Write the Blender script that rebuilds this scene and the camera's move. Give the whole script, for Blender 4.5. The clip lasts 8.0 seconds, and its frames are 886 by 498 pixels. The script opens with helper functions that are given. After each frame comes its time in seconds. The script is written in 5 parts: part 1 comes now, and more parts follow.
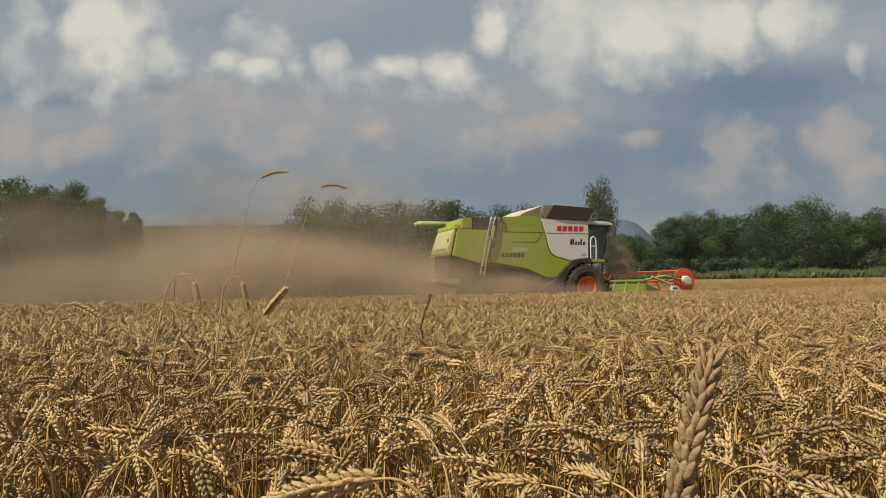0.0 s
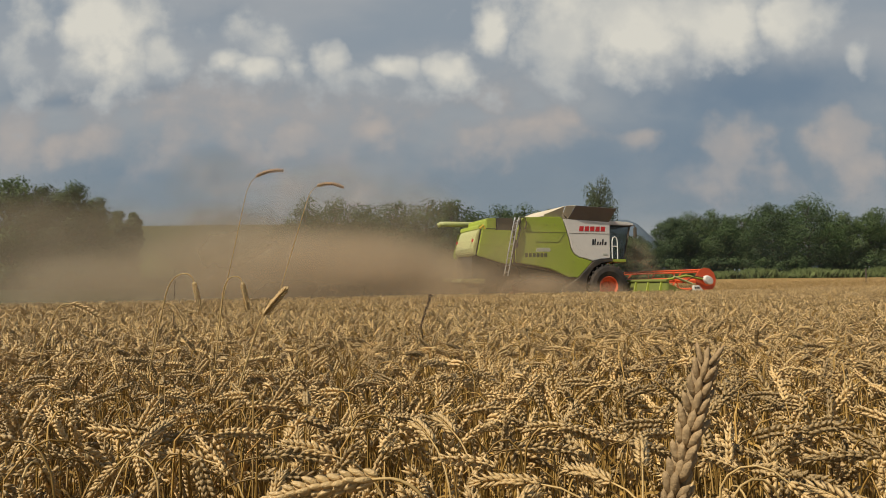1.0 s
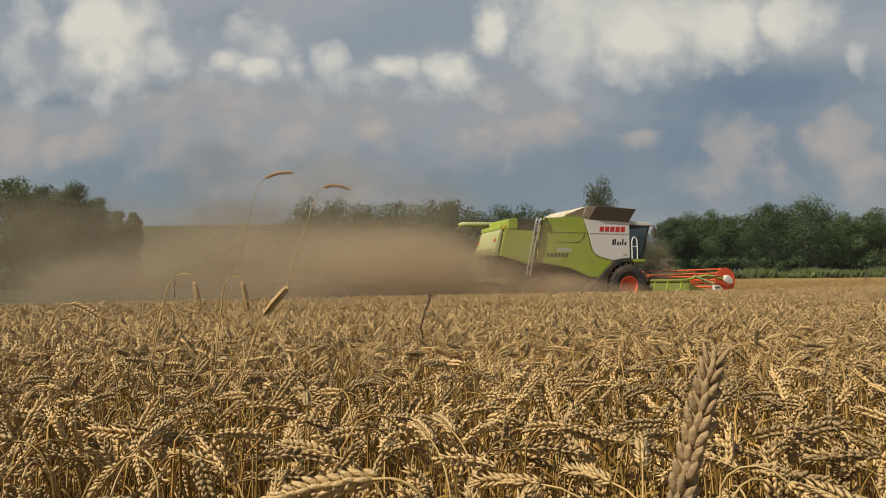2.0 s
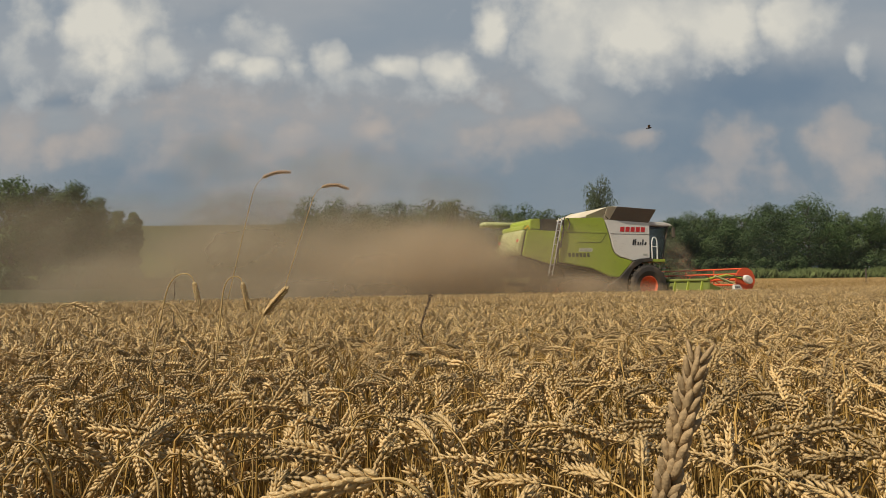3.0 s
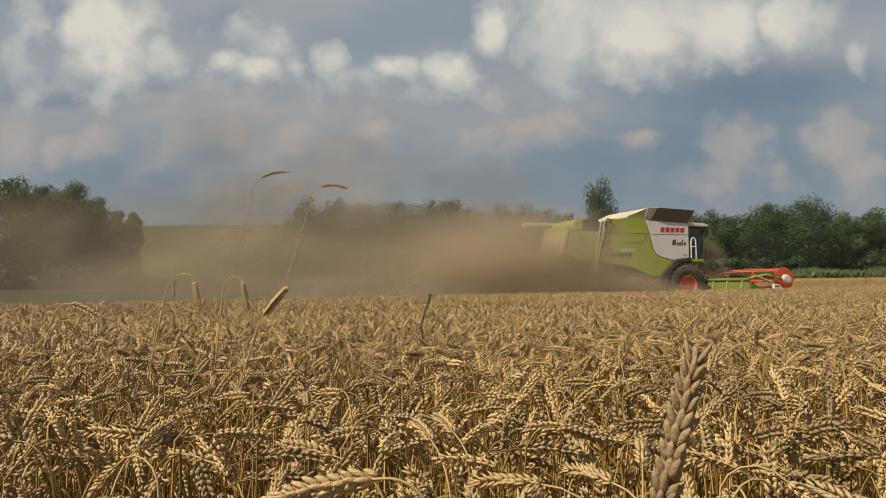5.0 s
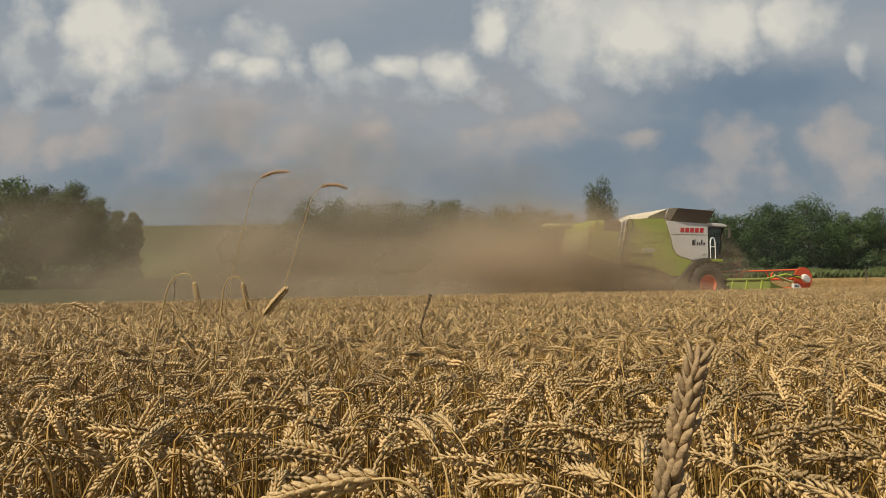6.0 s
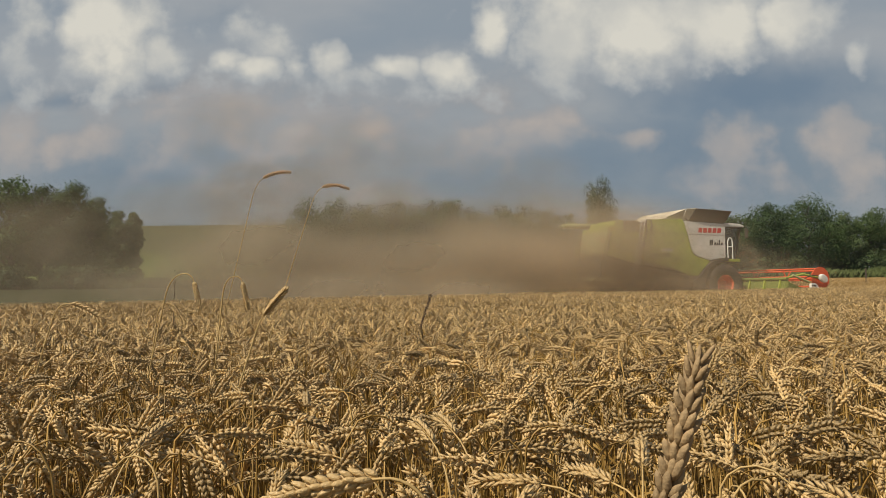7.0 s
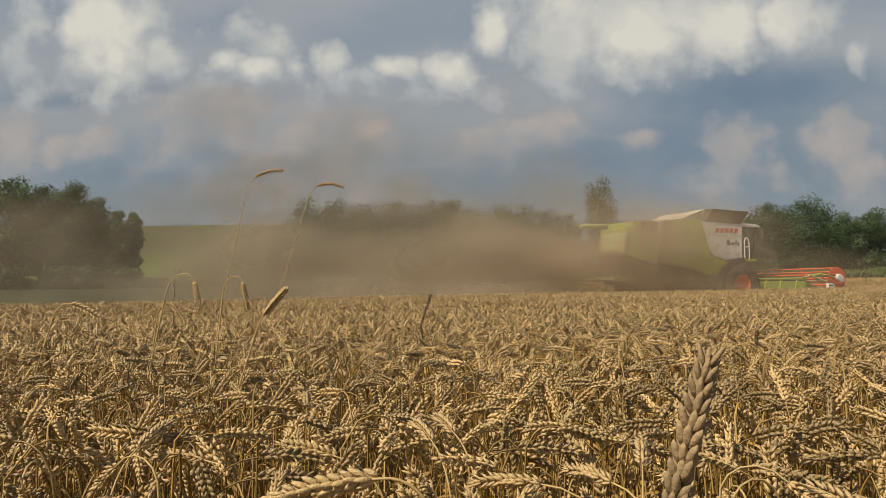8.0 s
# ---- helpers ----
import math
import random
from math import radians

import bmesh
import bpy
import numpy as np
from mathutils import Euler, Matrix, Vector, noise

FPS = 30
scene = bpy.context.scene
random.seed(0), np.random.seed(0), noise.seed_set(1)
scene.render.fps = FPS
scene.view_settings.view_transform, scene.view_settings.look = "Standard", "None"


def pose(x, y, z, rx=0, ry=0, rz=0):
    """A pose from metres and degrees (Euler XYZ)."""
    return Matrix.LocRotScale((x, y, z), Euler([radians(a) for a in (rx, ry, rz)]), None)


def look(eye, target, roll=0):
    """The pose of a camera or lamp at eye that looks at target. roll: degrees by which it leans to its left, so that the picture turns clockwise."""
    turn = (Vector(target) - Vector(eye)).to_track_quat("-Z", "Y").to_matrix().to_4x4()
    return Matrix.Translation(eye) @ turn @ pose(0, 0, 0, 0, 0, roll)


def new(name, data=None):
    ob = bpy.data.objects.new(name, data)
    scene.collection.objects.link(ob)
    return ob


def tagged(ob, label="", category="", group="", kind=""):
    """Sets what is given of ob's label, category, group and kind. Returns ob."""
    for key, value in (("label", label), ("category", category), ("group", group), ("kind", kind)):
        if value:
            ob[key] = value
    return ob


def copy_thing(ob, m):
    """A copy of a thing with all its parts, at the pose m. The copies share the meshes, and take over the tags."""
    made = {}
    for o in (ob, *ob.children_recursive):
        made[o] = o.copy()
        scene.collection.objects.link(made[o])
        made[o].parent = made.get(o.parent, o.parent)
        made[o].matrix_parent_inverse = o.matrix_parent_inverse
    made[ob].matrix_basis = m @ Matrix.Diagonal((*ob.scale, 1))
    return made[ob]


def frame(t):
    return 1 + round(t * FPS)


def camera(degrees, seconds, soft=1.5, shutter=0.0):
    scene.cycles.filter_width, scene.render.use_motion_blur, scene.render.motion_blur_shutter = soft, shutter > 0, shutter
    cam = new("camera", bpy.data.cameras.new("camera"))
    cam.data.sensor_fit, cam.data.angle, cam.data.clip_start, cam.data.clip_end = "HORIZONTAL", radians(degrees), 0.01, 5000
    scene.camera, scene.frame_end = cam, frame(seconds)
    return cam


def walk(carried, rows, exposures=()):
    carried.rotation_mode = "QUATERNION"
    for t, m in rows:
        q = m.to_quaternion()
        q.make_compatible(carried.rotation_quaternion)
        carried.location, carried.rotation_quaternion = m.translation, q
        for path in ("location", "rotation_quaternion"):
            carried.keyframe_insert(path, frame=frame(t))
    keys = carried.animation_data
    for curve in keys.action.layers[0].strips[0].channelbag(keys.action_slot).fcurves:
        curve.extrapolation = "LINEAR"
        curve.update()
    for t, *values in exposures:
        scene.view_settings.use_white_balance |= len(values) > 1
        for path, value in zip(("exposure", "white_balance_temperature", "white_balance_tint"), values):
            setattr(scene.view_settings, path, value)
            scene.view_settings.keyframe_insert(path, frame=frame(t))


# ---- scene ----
cam = camera(65.0, 8.0, soft=0.8)
EYE = (0.0, 0.0, 1.07)
AIM = look(EYE, (0.0, 100.0, 1.07 + 100.0 * math.tan(radians(3.117))), -0.5)
walk(cam, [(0.0, AIM), (8.0, AIM)], [(0.0, -0.04, 6680, 9), (8.0, -0.04, 6680, 9)])
scene.cycles.transparent_max_bounces = 48

# ---- world, sun ----
SUN_TO = Vector((-0.52, -0.38, 0.77)).normalized()
sun = new("sun", bpy.data.lights.new("sun", "SUN"))
sun.data.energy, sun.data.angle, sun.data.color = 5.0, radians(0.6), (1.0, 0.90, 0.76)
sun.matrix_world = look((0, 0, 40), Vector((0, 0, 40)) - SUN_TO)

# cloud masses as (bearing, rise, half width, half height, density)
HIGH_CLOUDS = [
    (-0.491, 0.401, 0.089, 0.098, 1.00), (-0.402, 0.343, 0.039, 0.041, 0.95), (-0.475, 0.336, 0.065, 0.037, 0.90), (-0.316, 0.330, 0.026, 0.020, 1.00),
    (-0.272, 0.319, 0.050, 0.020, 1.00), (-0.162, 0.337, 0.028, 0.031, 1.00), (-0.207, 0.317, 0.033, 0.016, 0.60), (-0.076, 0.328, 0.050, 0.021, 1.00),
    (0.001, 0.322, 0.049, 0.023, 1.00), (0.078, 0.380, 0.034, 0.042, 0.90), (0.176, 0.367, 0.081, 0.061, 1.00), (0.298, 0.378, 0.106, 0.057, 1.10),
    (0.411, 0.385, 0.098, 0.057, 1.10), (0.517, 0.388, 0.073, 0.045, 1.00), (0.611, 0.335, 0.026, 0.026, 0.55), (-0.272, 0.371, 0.073, 0.037, 0.40),
    (-0.621, 0.370, 0.057, 0.073, 0.40), (0.300, 0.405, 0.270, 0.060, 1.00), (-0.465, 0.400, 0.085, 0.075, 0.90), (-0.120, 0.312, 0.270, 0.030, 0.34),
]
LOW_CLOUDS = [
    (-0.272, 0.257, 0.341, 0.065, 0.55),
    (0.062, 0.291, 0.130, 0.033, 0.45),
    (-0.621, 0.231, 0.050, 0.039, 1.00), (-0.540, 0.213, 0.098, 0.023, 0.75), (-0.393, 0.244, 0.098, 0.026, 0.55), (-0.288, 0.233, 0.049, 0.018, 0.60),
    (-0.215, 0.223, 0.034, 0.026, 1.00), (-0.117, 0.227, 0.049, 0.020, 0.90), (0.046, 0.238, 0.061, 0.026, 0.65), (0.127, 0.237, 0.085, 0.026, 0.95),
    (0.184, 0.237, 0.041, 0.020, 0.70), (0.293, 0.219, 0.040, 0.011, 0.75), (0.436, 0.206, 0.050, 0.037, 0.80), (0.428, 0.165, 0.085, 0.034, 0.50),
    (0.578, 0.214, 0.045, 0.039, 1.00), (0.607, 0.172, 0.055, 0.045, 0.75), (-0.215, 0.147, 0.163, 0.024, 0.35),
]
DEEP_BLUE = [
    (0.476, 0.279, 0.187, 0.049, 1.00),
    (-0.499, 0.281, 0.163, 0.015, 0.80),
    (0.159, 0.282, 0.211, 0.020, 0.30),
    (-0.304, 0.395, 0.057, 0.037, 0.45),
    (-0.068, 0.389, 0.089, 0.049, 0.15),
    (0.363, 0.198, 0.211, 0.073, 0.65),
    (-0.068, 0.178, 0.211, 0.020, 0.25),
    (-0.434, 0.169, 0.163, 0.018, 0.40),
]


def build_world():
    world = bpy.data.worlds.new("sky")
    scene.world = world
    world.use_nodes = True
    nt = world.node_tree
    nt.nodes.clear()
    N, L = nt.nodes.new, nt.links.new

    def math_node(op, a, b=None, clamp=False):
        n = N("ShaderNodeMath")
        n.operation, n.use_clamp = op, clamp
        if op == "MULTIPLY_ADD":
            n.inputs[2].default_value = 0.55
        for i, v in enumerate((a, b)):
            if v is None:
                continue
            if isinstance(v, (int, float)):
                n.inputs[i].default_value = v
            else:
                L(v, n.inputs[i])
        return n.outputs[0]

    def mix(fac, a, b):
        n = N("ShaderNodeMix")
        n.data_type = "RGBA"
        for sock, v in ((n.inputs["Factor"], fac), (n.inputs[6], a), (n.inputs[7], b)):
            if isinstance(v, (int, float)):
                sock.default_value = v
            elif isinstance(v, tuple):
                sock.default_value = (*v, 1)
            else:
                L(v, sock)
        return n.outputs[2]

    sky = N("ShaderNodeTexSky")
    sky.sky_type, sky.sun_disc = "NISHITA", False
    sky.sun_elevation = math.asin(SUN_TO.z)
    sky.sun_rotation = math.atan2(SUN_TO.x, SUN_TO.y)
    sky_dim = N("ShaderNodeVectorMath")
    sky_dim.operation = "SCALE"
    sky_dim.inputs["Scale"].default_value = 0.06
    L(sky.outputs[0], sky_dim.inputs[0])

    coord = N("ShaderNodeTexCoord")
    sep = N("ShaderNodeSeparateXYZ")
    L(coord.outputs["Generated"], sep.inputs[0])
    depth = math_node("MAXIMUM", math_node("ABSOLUTE", sep.outputs[1]), 0.12)
    u = math_node("DIVIDE", sep.outputs[0], depth)
    v = math_node("DIVIDE", sep.outputs[2], depth)
    flat = N("ShaderNodeCombineXYZ")
    L(u, flat.inputs[0])
    L(v, flat.inputs[1])
    L(math_node("SIGN", sep.outputs[1]), flat.inputs[2])

    def noise_at(scale, detail, rough=0.55, stretch=(1, 1, 1)):
        m = N("ShaderNodeMapping")
        m.inputs["Scale"].default_value = stretch
        L(flat.outputs[0], m.inputs[0])
        n = N("ShaderNodeTexNoise")
        n.inputs["Scale"].default_value, n.inputs["Detail"].default_value, n.inputs["Roughness"].default_value = scale, detail, rough
        L(m.outputs[0], n.inputs[0])
        return n

    wob = noise_at(6.0, 4, 0.55)
    off = N("ShaderNodeVectorMath")
    off.operation = "MULTIPLY_ADD"
    L(wob.outputs["Color"], off.inputs[0])
    off.inputs[1].default_value = (0.13, 0.08, 0)
    off.inputs[2].default_value = (-0.065, -0.04, 0)
    bent = N("ShaderNodeVectorMath")
    bent.operation = "ADD"
    L(flat.outputs[0], bent.inputs[0])
    L(off.outputs[0], bent.inputs[1])
    billow = noise_at(19.0, 6, 0.5)

    def ramp_of(value, a, b, lo=0.0, hi=1.0, smooth=True):
        mr = N("ShaderNodeMapRange")
        if smooth:
            mr.interpolation_type = "SMOOTHSTEP"
        for i, val in ((1, a), (2, b), (3, lo), (4, hi)):
            mr.inputs[i].default_value = val
        L(value, mr.inputs[0])
        return mr.outputs[0]

    def mass(rows, rough, base_width=1.0, spread=0.62):
        """Density of a family of clouds: firm billowing tops, bases that melt away (base_width times as wide)."""
        total = None
        for bu, bv, ru, rv, gain in rows:
            s = N("ShaderNodeVectorMath")
            s.operation = "SUBTRACT"
            L(bent.outputs[0], s.inputs[0])
            s.inputs[1].default_value = (bu, bv, 1)
            size = N("ShaderNodeVectorMath")
            size.operation = "ABSOLUTE"
            L(s.outputs[0], size.inputs[0])
            up, down = spread / rv, spread / (rv * base_width)
            k = N("ShaderNodeVectorMath")
            k.operation = "MULTIPLY"
            L(size.outputs[0], k.inputs[0])
            k.inputs[1].default_value = (spread / ru, (up + down) / 2, 1)
            lop = N("ShaderNodeVectorMath")
            lop.operation = "MULTIPLY_ADD"
            L(s.outputs[0], lop.inputs[0])
            lop.inputs[1].default_value = (0, (up - down) / 2, 0)
            L(k.outputs[0], lop.inputs[2])
            ln = N("ShaderNodeVectorMath")
            ln.operation = "LENGTH"
            L(lop.outputs[0], ln.inputs[0])
            d = math_node("MULTIPLY", math_node("SUBTRACT", 1.0, ln.outputs["Value"]), gain)
            total = d if total is None else math_node("MAXIMUM", total, d)
        return math_node("ADD", total, math_node("MULTIPLY", math_node("SUBTRACT", billow.outputs[0], 0.5), rough))

    high, low = mass(HIGH_CLOUDS, 1.3, 1.5, 0.92), mass(LOW_CLOUDS, 1.3, 1.4, 0.72)
    deep = ramp_of(mass(DEEP_BLUE, 0.4), 0.06, 0.96)
    veil = noise_at(2.6, 5, 0.5, (1, 2.6, 1))
    # thick blue-grey layer with the clear sky behind it
    base = mix(ramp_of(veil.outputs[0], 0.35, 0.68), (0.205, 0.258, 0.31), (0.335, 0.352, 0.365))
    base = mix(ramp_of(v, 0.10, 0.40, 0.0, 0.32), base, (0.43, 0.47, 0.53))
    base = mix(math_node("MULTIPLY", deep, 0.8), base, (0.13, 0.20, 0.285))
    base = mix(0.92, sky_dim.outputs[0], base)
    base = mix(ramp_of(v, 0.5, 1.5, 0.0, 0.85), base, sky_dim.outputs[0])
    # cumulus: thin grey skirts, bright where the cloud is thick, with soft hollows
    puff = ramp_of(noise_at(9.0, 5, 0.5).outputs[0], 0.32, 0.68)
    thick_high = math_node("MULTIPLY", ramp_of(high, 0.10, 0.85), math_node("MULTIPLY_ADD", puff, 0.55), clamp=True)
    thick_low = math_node("MULTIPLY", ramp_of(low, 0.10, 1.0), math_node("MULTIPLY_ADD", puff, 0.55), clamp=True)
    white = mix(thick_high, (0.37, 0.40, 0.43), (0.70, 0.68, 0.615))
    pink = mix(thick_low, (0.31, 0.325, 0.35), (0.465, 0.415, 0.385))
    col = mix(ramp_of(low, 0.0, 0.50, 0.0, 0.88), base, pink)
    col = mix(ramp_of(high, 0.0, 0.32, 0.0, 0.94), col, white)
    bg = N("ShaderNodeBackground")
    L(col, bg.inputs[0])
    bg.inputs[1].default_value = 1.0
    out = N("ShaderNodeOutputWorld")
    L(bg.outputs[0], out.inputs[0])


build_world()


# ---- materials ----
def shade(name, colour, rough=0.6, metal=0.0, vary=0.18, scale=6.0, bump=0.0, dirt=None, dirt_amount=0.35, tone="", trans=0.0):
    """A surface with grain at two scales, optional dirt patches and bump. tone: a per-point attribute of brightness."""
    m = bpy.data.materials.new(name)
    m.use_nodes = True
    nt = m.node_tree
    N, L = nt.nodes.new, nt.links.new
    p = nt.nodes["Principled BSDF"]
    p.inputs["Roughness"].default_value, p.inputs["Metallic"].default_value = rough, metal
    co = N("ShaderNodeTexCoord")
    fine, wide = N("ShaderNodeTexNoise"), N("ShaderNodeTexNoise")
    fine.inputs["Scale"].default_value, fine.inputs["Detail"].default_value = scale * 6, 4
    wide.inputs["Scale"].default_value, wide.inputs["Detail"].default_value = scale * 0.6, 5
    for n in (fine, wide):
        L(co.outputs["Object"], n.inputs[0])
    add = N("ShaderNodeMath")
    add.operation = "ADD"
    L(fine.outputs[0], add.inputs[0])
    L(wide.outputs[0], add.inputs[1])
    rng = N("ShaderNodeMapRange")
    for i, v in ((1, 0.6), (2, 1.4), (3, 1 - vary), (4, 1 + vary)):
        rng.inputs[i].default_value = v
    L(add.outputs[0], rng.inputs[0])
    val = rng.outputs[0]
    if tone:
        at = N("ShaderNodeAttribute")
        at.attribute_name = tone
        mul = N("ShaderNodeMath")
        mul.operation = "MULTIPLY"
        L(val, mul.inputs[0])
        L(at.outputs["Fac"], mul.inputs[1])
        val = mul.outputs[0]
    sc = N("ShaderNodeVectorMath")
    sc.operation = "SCALE"
    sc.inputs[0].default_value = colour
    L(val, sc.inputs["Scale"])
    col = sc.outputs[0]
    if dirt:
        dn = N("ShaderNodeTexNoise")
        dn.inputs["Scale"].default_value, dn.inputs["Detail"].default_value = scale * 0.35, 7
        L(co.outputs["Object"], dn.inputs[0])
        dr = N("ShaderNodeMapRange")
        for i, v in ((1, 0.42), (2, 0.72), (3, 0.08), (4, dirt_amount * 2)):
            dr.inputs[i].default_value = v
        L(dn.outputs[0], dr.inputs[0])
        mx = N("ShaderNodeMix")
        mx.data_type = "RGBA"
        L(dr.outputs[0], mx.inputs["Factor"])
        L(col, mx.inputs[6])
        mx.inputs[7].default_value = (*dirt, 1)
        col = mx.outputs[2]
        rr = N("ShaderNodeMapRange")
        for i, v in ((1, 0.4), (2, 0.7), (3, rough), (4, min(1, rough + 0.35))):
            rr.inputs[i].default_value = v
        L(dn.outputs[0], rr.inputs[0])
        L(rr.outputs[0], p.inputs["Roughness"])
    L(col, p.inputs["Base Color"])
    if bump:
        b = N("ShaderNodeBump")
        b.inputs["Strength"].default_value, b.inputs["Distance"].default_value = bump, 0.02
        L(fine.outputs[0], b.inputs["Height"])
        L(b.outputs[0], p.inputs["Normal"])
    if trans:
        tl = N("ShaderNodeBsdfTranslucent")
        L(col, tl.inputs[0])
        ms = N("ShaderNodeMixShader")
        ms.inputs[0].default_value = trans
        L(p.outputs[0], ms.inputs[1])
        L(tl.outputs[0], ms.inputs[2])
        L(ms.outputs[0], nt.nodes["Material Output"].inputs[0])
    return m


DUSTY = (0.36, 0.27, 0.17)
M_EAR = shade("ripe_ear", (0.525, 0.368, 0.166), 0.45, vary=0.28, scale=60, bump=0.3, tone="tone", trans=0.03)
# crop straw, darker than single straws to deepen the shade between stalks
M_STRAW_SHADED = shade("straw", (0.35, 0.215, 0.055), 0.5, vary=0.2, scale=20, tone="tone", trans=0.05)
M_EAR_ONE = shade("ripe_ear_single", (0.53, 0.37, 0.165), 0.45, vary=0.28, scale=70, bump=0.28, trans=0.03)
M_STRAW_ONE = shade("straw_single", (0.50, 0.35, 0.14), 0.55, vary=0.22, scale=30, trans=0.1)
# ripe ear colour taken down to brown, as the close ear stands in shade
M_EAR_SHADED = shade("shaded_ear", (0.325, 0.226, 0.114), 0.8, vary=0.38, scale=55, bump=0.2)
M_RYE = shade("rye_ear", (0.45, 0.29, 0.15), 0.7, vary=0.25, scale=80)
M_WEED = shade("dry_weed", (0.07, 0.045, 0.03), 0.85, vary=0.3, scale=40)
# lime green darkened to stand in for shade on the header, plus light dust
M_GREEN_SHADED = shade("shaded_green_paint", (0.12, 0.165, 0.02), 0.5, vary=0.12, scale=1.2, dirt=DUSTY, dirt_amount=0.10)
M_GREEN = shade("lime_green_paint", (0.315, 0.41, 0.032), 0.38, vary=0.07, scale=1.2, dirt=DUSTY, dirt_amount=0.16)
M_PALE = shade("pale_green_paint", (0.42, 0.45, 0.19), 0.45, vary=0.08, scale=1.2, dirt=DUSTY, dirt_amount=0.2)
M_WHITE = shade("off_white_paint", (0.74, 0.72, 0.66), 0.4, vary=0.05, scale=1.0, dirt=DUSTY, dirt_amount=0.12)
M_CREAM = shade("cream_tarpaulin", (0.60, 0.54, 0.40), 0.75, vary=0.1, scale=2, dirt=DUSTY, dirt_amount=0.2)
M_FLAP = shade("grey_brown_flap", (0.14, 0.12, 0.10), 0.6, vary=0.12, scale=2, dirt=DUSTY, dirt_amount=0.15)
M_RUBBER = shade("black_rubber", (0.022, 0.021, 0.02), 0.8, vary=0.2, scale=4, bump=0.2, dirt=(0.16, 0.12, 0.08), dirt_amount=0.4)
M_DARK = shade("dark_chassis", (0.045, 0.042, 0.036), 0.7, vary=0.25, scale=2, dirt=(0.2, 0.15, 0.09), dirt_amount=0.3)
M_SEAM = shade("panel_gap", (0.10, 0.115, 0.03), 0.8)
M_BADGE = shade("pale_badge", (0.48, 0.52, 0.34), 0.45, vary=0.08)
M_MODEL = shade("dark_green_lettering", (0.055, 0.07, 0.02), 0.5, vary=0.1)
M_RED = shade("red_orange_paint", (0.72, 0.085, 0.018), 0.42, vary=0.1, scale=2, dirt=DUSTY, dirt_amount=0.14)
M_RIM = shade("orange_red_rim", (0.70, 0.10, 0.03), 0.5, vary=0.1, scale=3, dirt=DUSTY, dirt_amount=0.18)
M_LOGO = shade("red_lettering", (0.55, 0.03, 0.03), 0.4, vary=0.04)
M_INK = shade("black_lettering", (0.03, 0.03, 0.03), 0.5, vary=0.1)
M_GREY = shade("silver_lettering", (0.42, 0.43, 0.36), 0.45, vary=0.1)
M_STEEL = shade("galvanised_steel", (0.55, 0.55, 0.53), 0.4, 0.75, vary=0.12, scale=8)
M_RAIL = shade("white_handrail", (0.72, 0.72, 0.68), 0.45, vary=0.05)
M_CAB = shade("grey_cab_lining", (0.08, 0.083, 0.083), 0.7, vary=0.1)
M_YELLOW = shade("yellow_bracket", (0.65, 0.42, 0.03), 0.5, vary=0.1)
M_BARK = shade("bark", (0.10, 0.08, 0.06), 0.9, vary=0.35, scale=3, bump=0.6)
M_POST = shade("weathered_post", (0.07, 0.055, 0.045), 0.9, vary=0.3, scale=8)
LEAVES = [shade("leaves_" + n, c, 0.7, vary=0.35, scale=0.5, tone="tone", trans=0.28) for n, c in (
    ("oak", (0.048, 0.084, 0.021)), ("ash", (0.058, 0.095, 0.023)), ("alder", (0.040, 0.072, 0.019)),
    ("willow", (0.065, 0.094, 0.030)), ("birch", (0.082, 0.105, 0.040)), ("shrub", (0.047, 0.078, 0.021)))]
M_VERGE = shade("verge_grass", (0.105, 0.135, 0.040), 0.8, vary=0.3, scale=0.4, tone="tone", trans=0.12)


def glass_material():
    m = bpy.data.materials.new("tinted_glass")
    m.use_nodes = True
    p = m.node_tree.nodes["Principled BSDF"]
    p.inputs["Base Color"].default_value = (0.50, 0.53, 0.53, 1)
    p.inputs["Roughness"].default_value, p.inputs["Transmission Weight"].default_value, p.inputs["IOR"].default_value = 0.05, 1.0, 1.5
    return m


M_GLASS = glass_material()


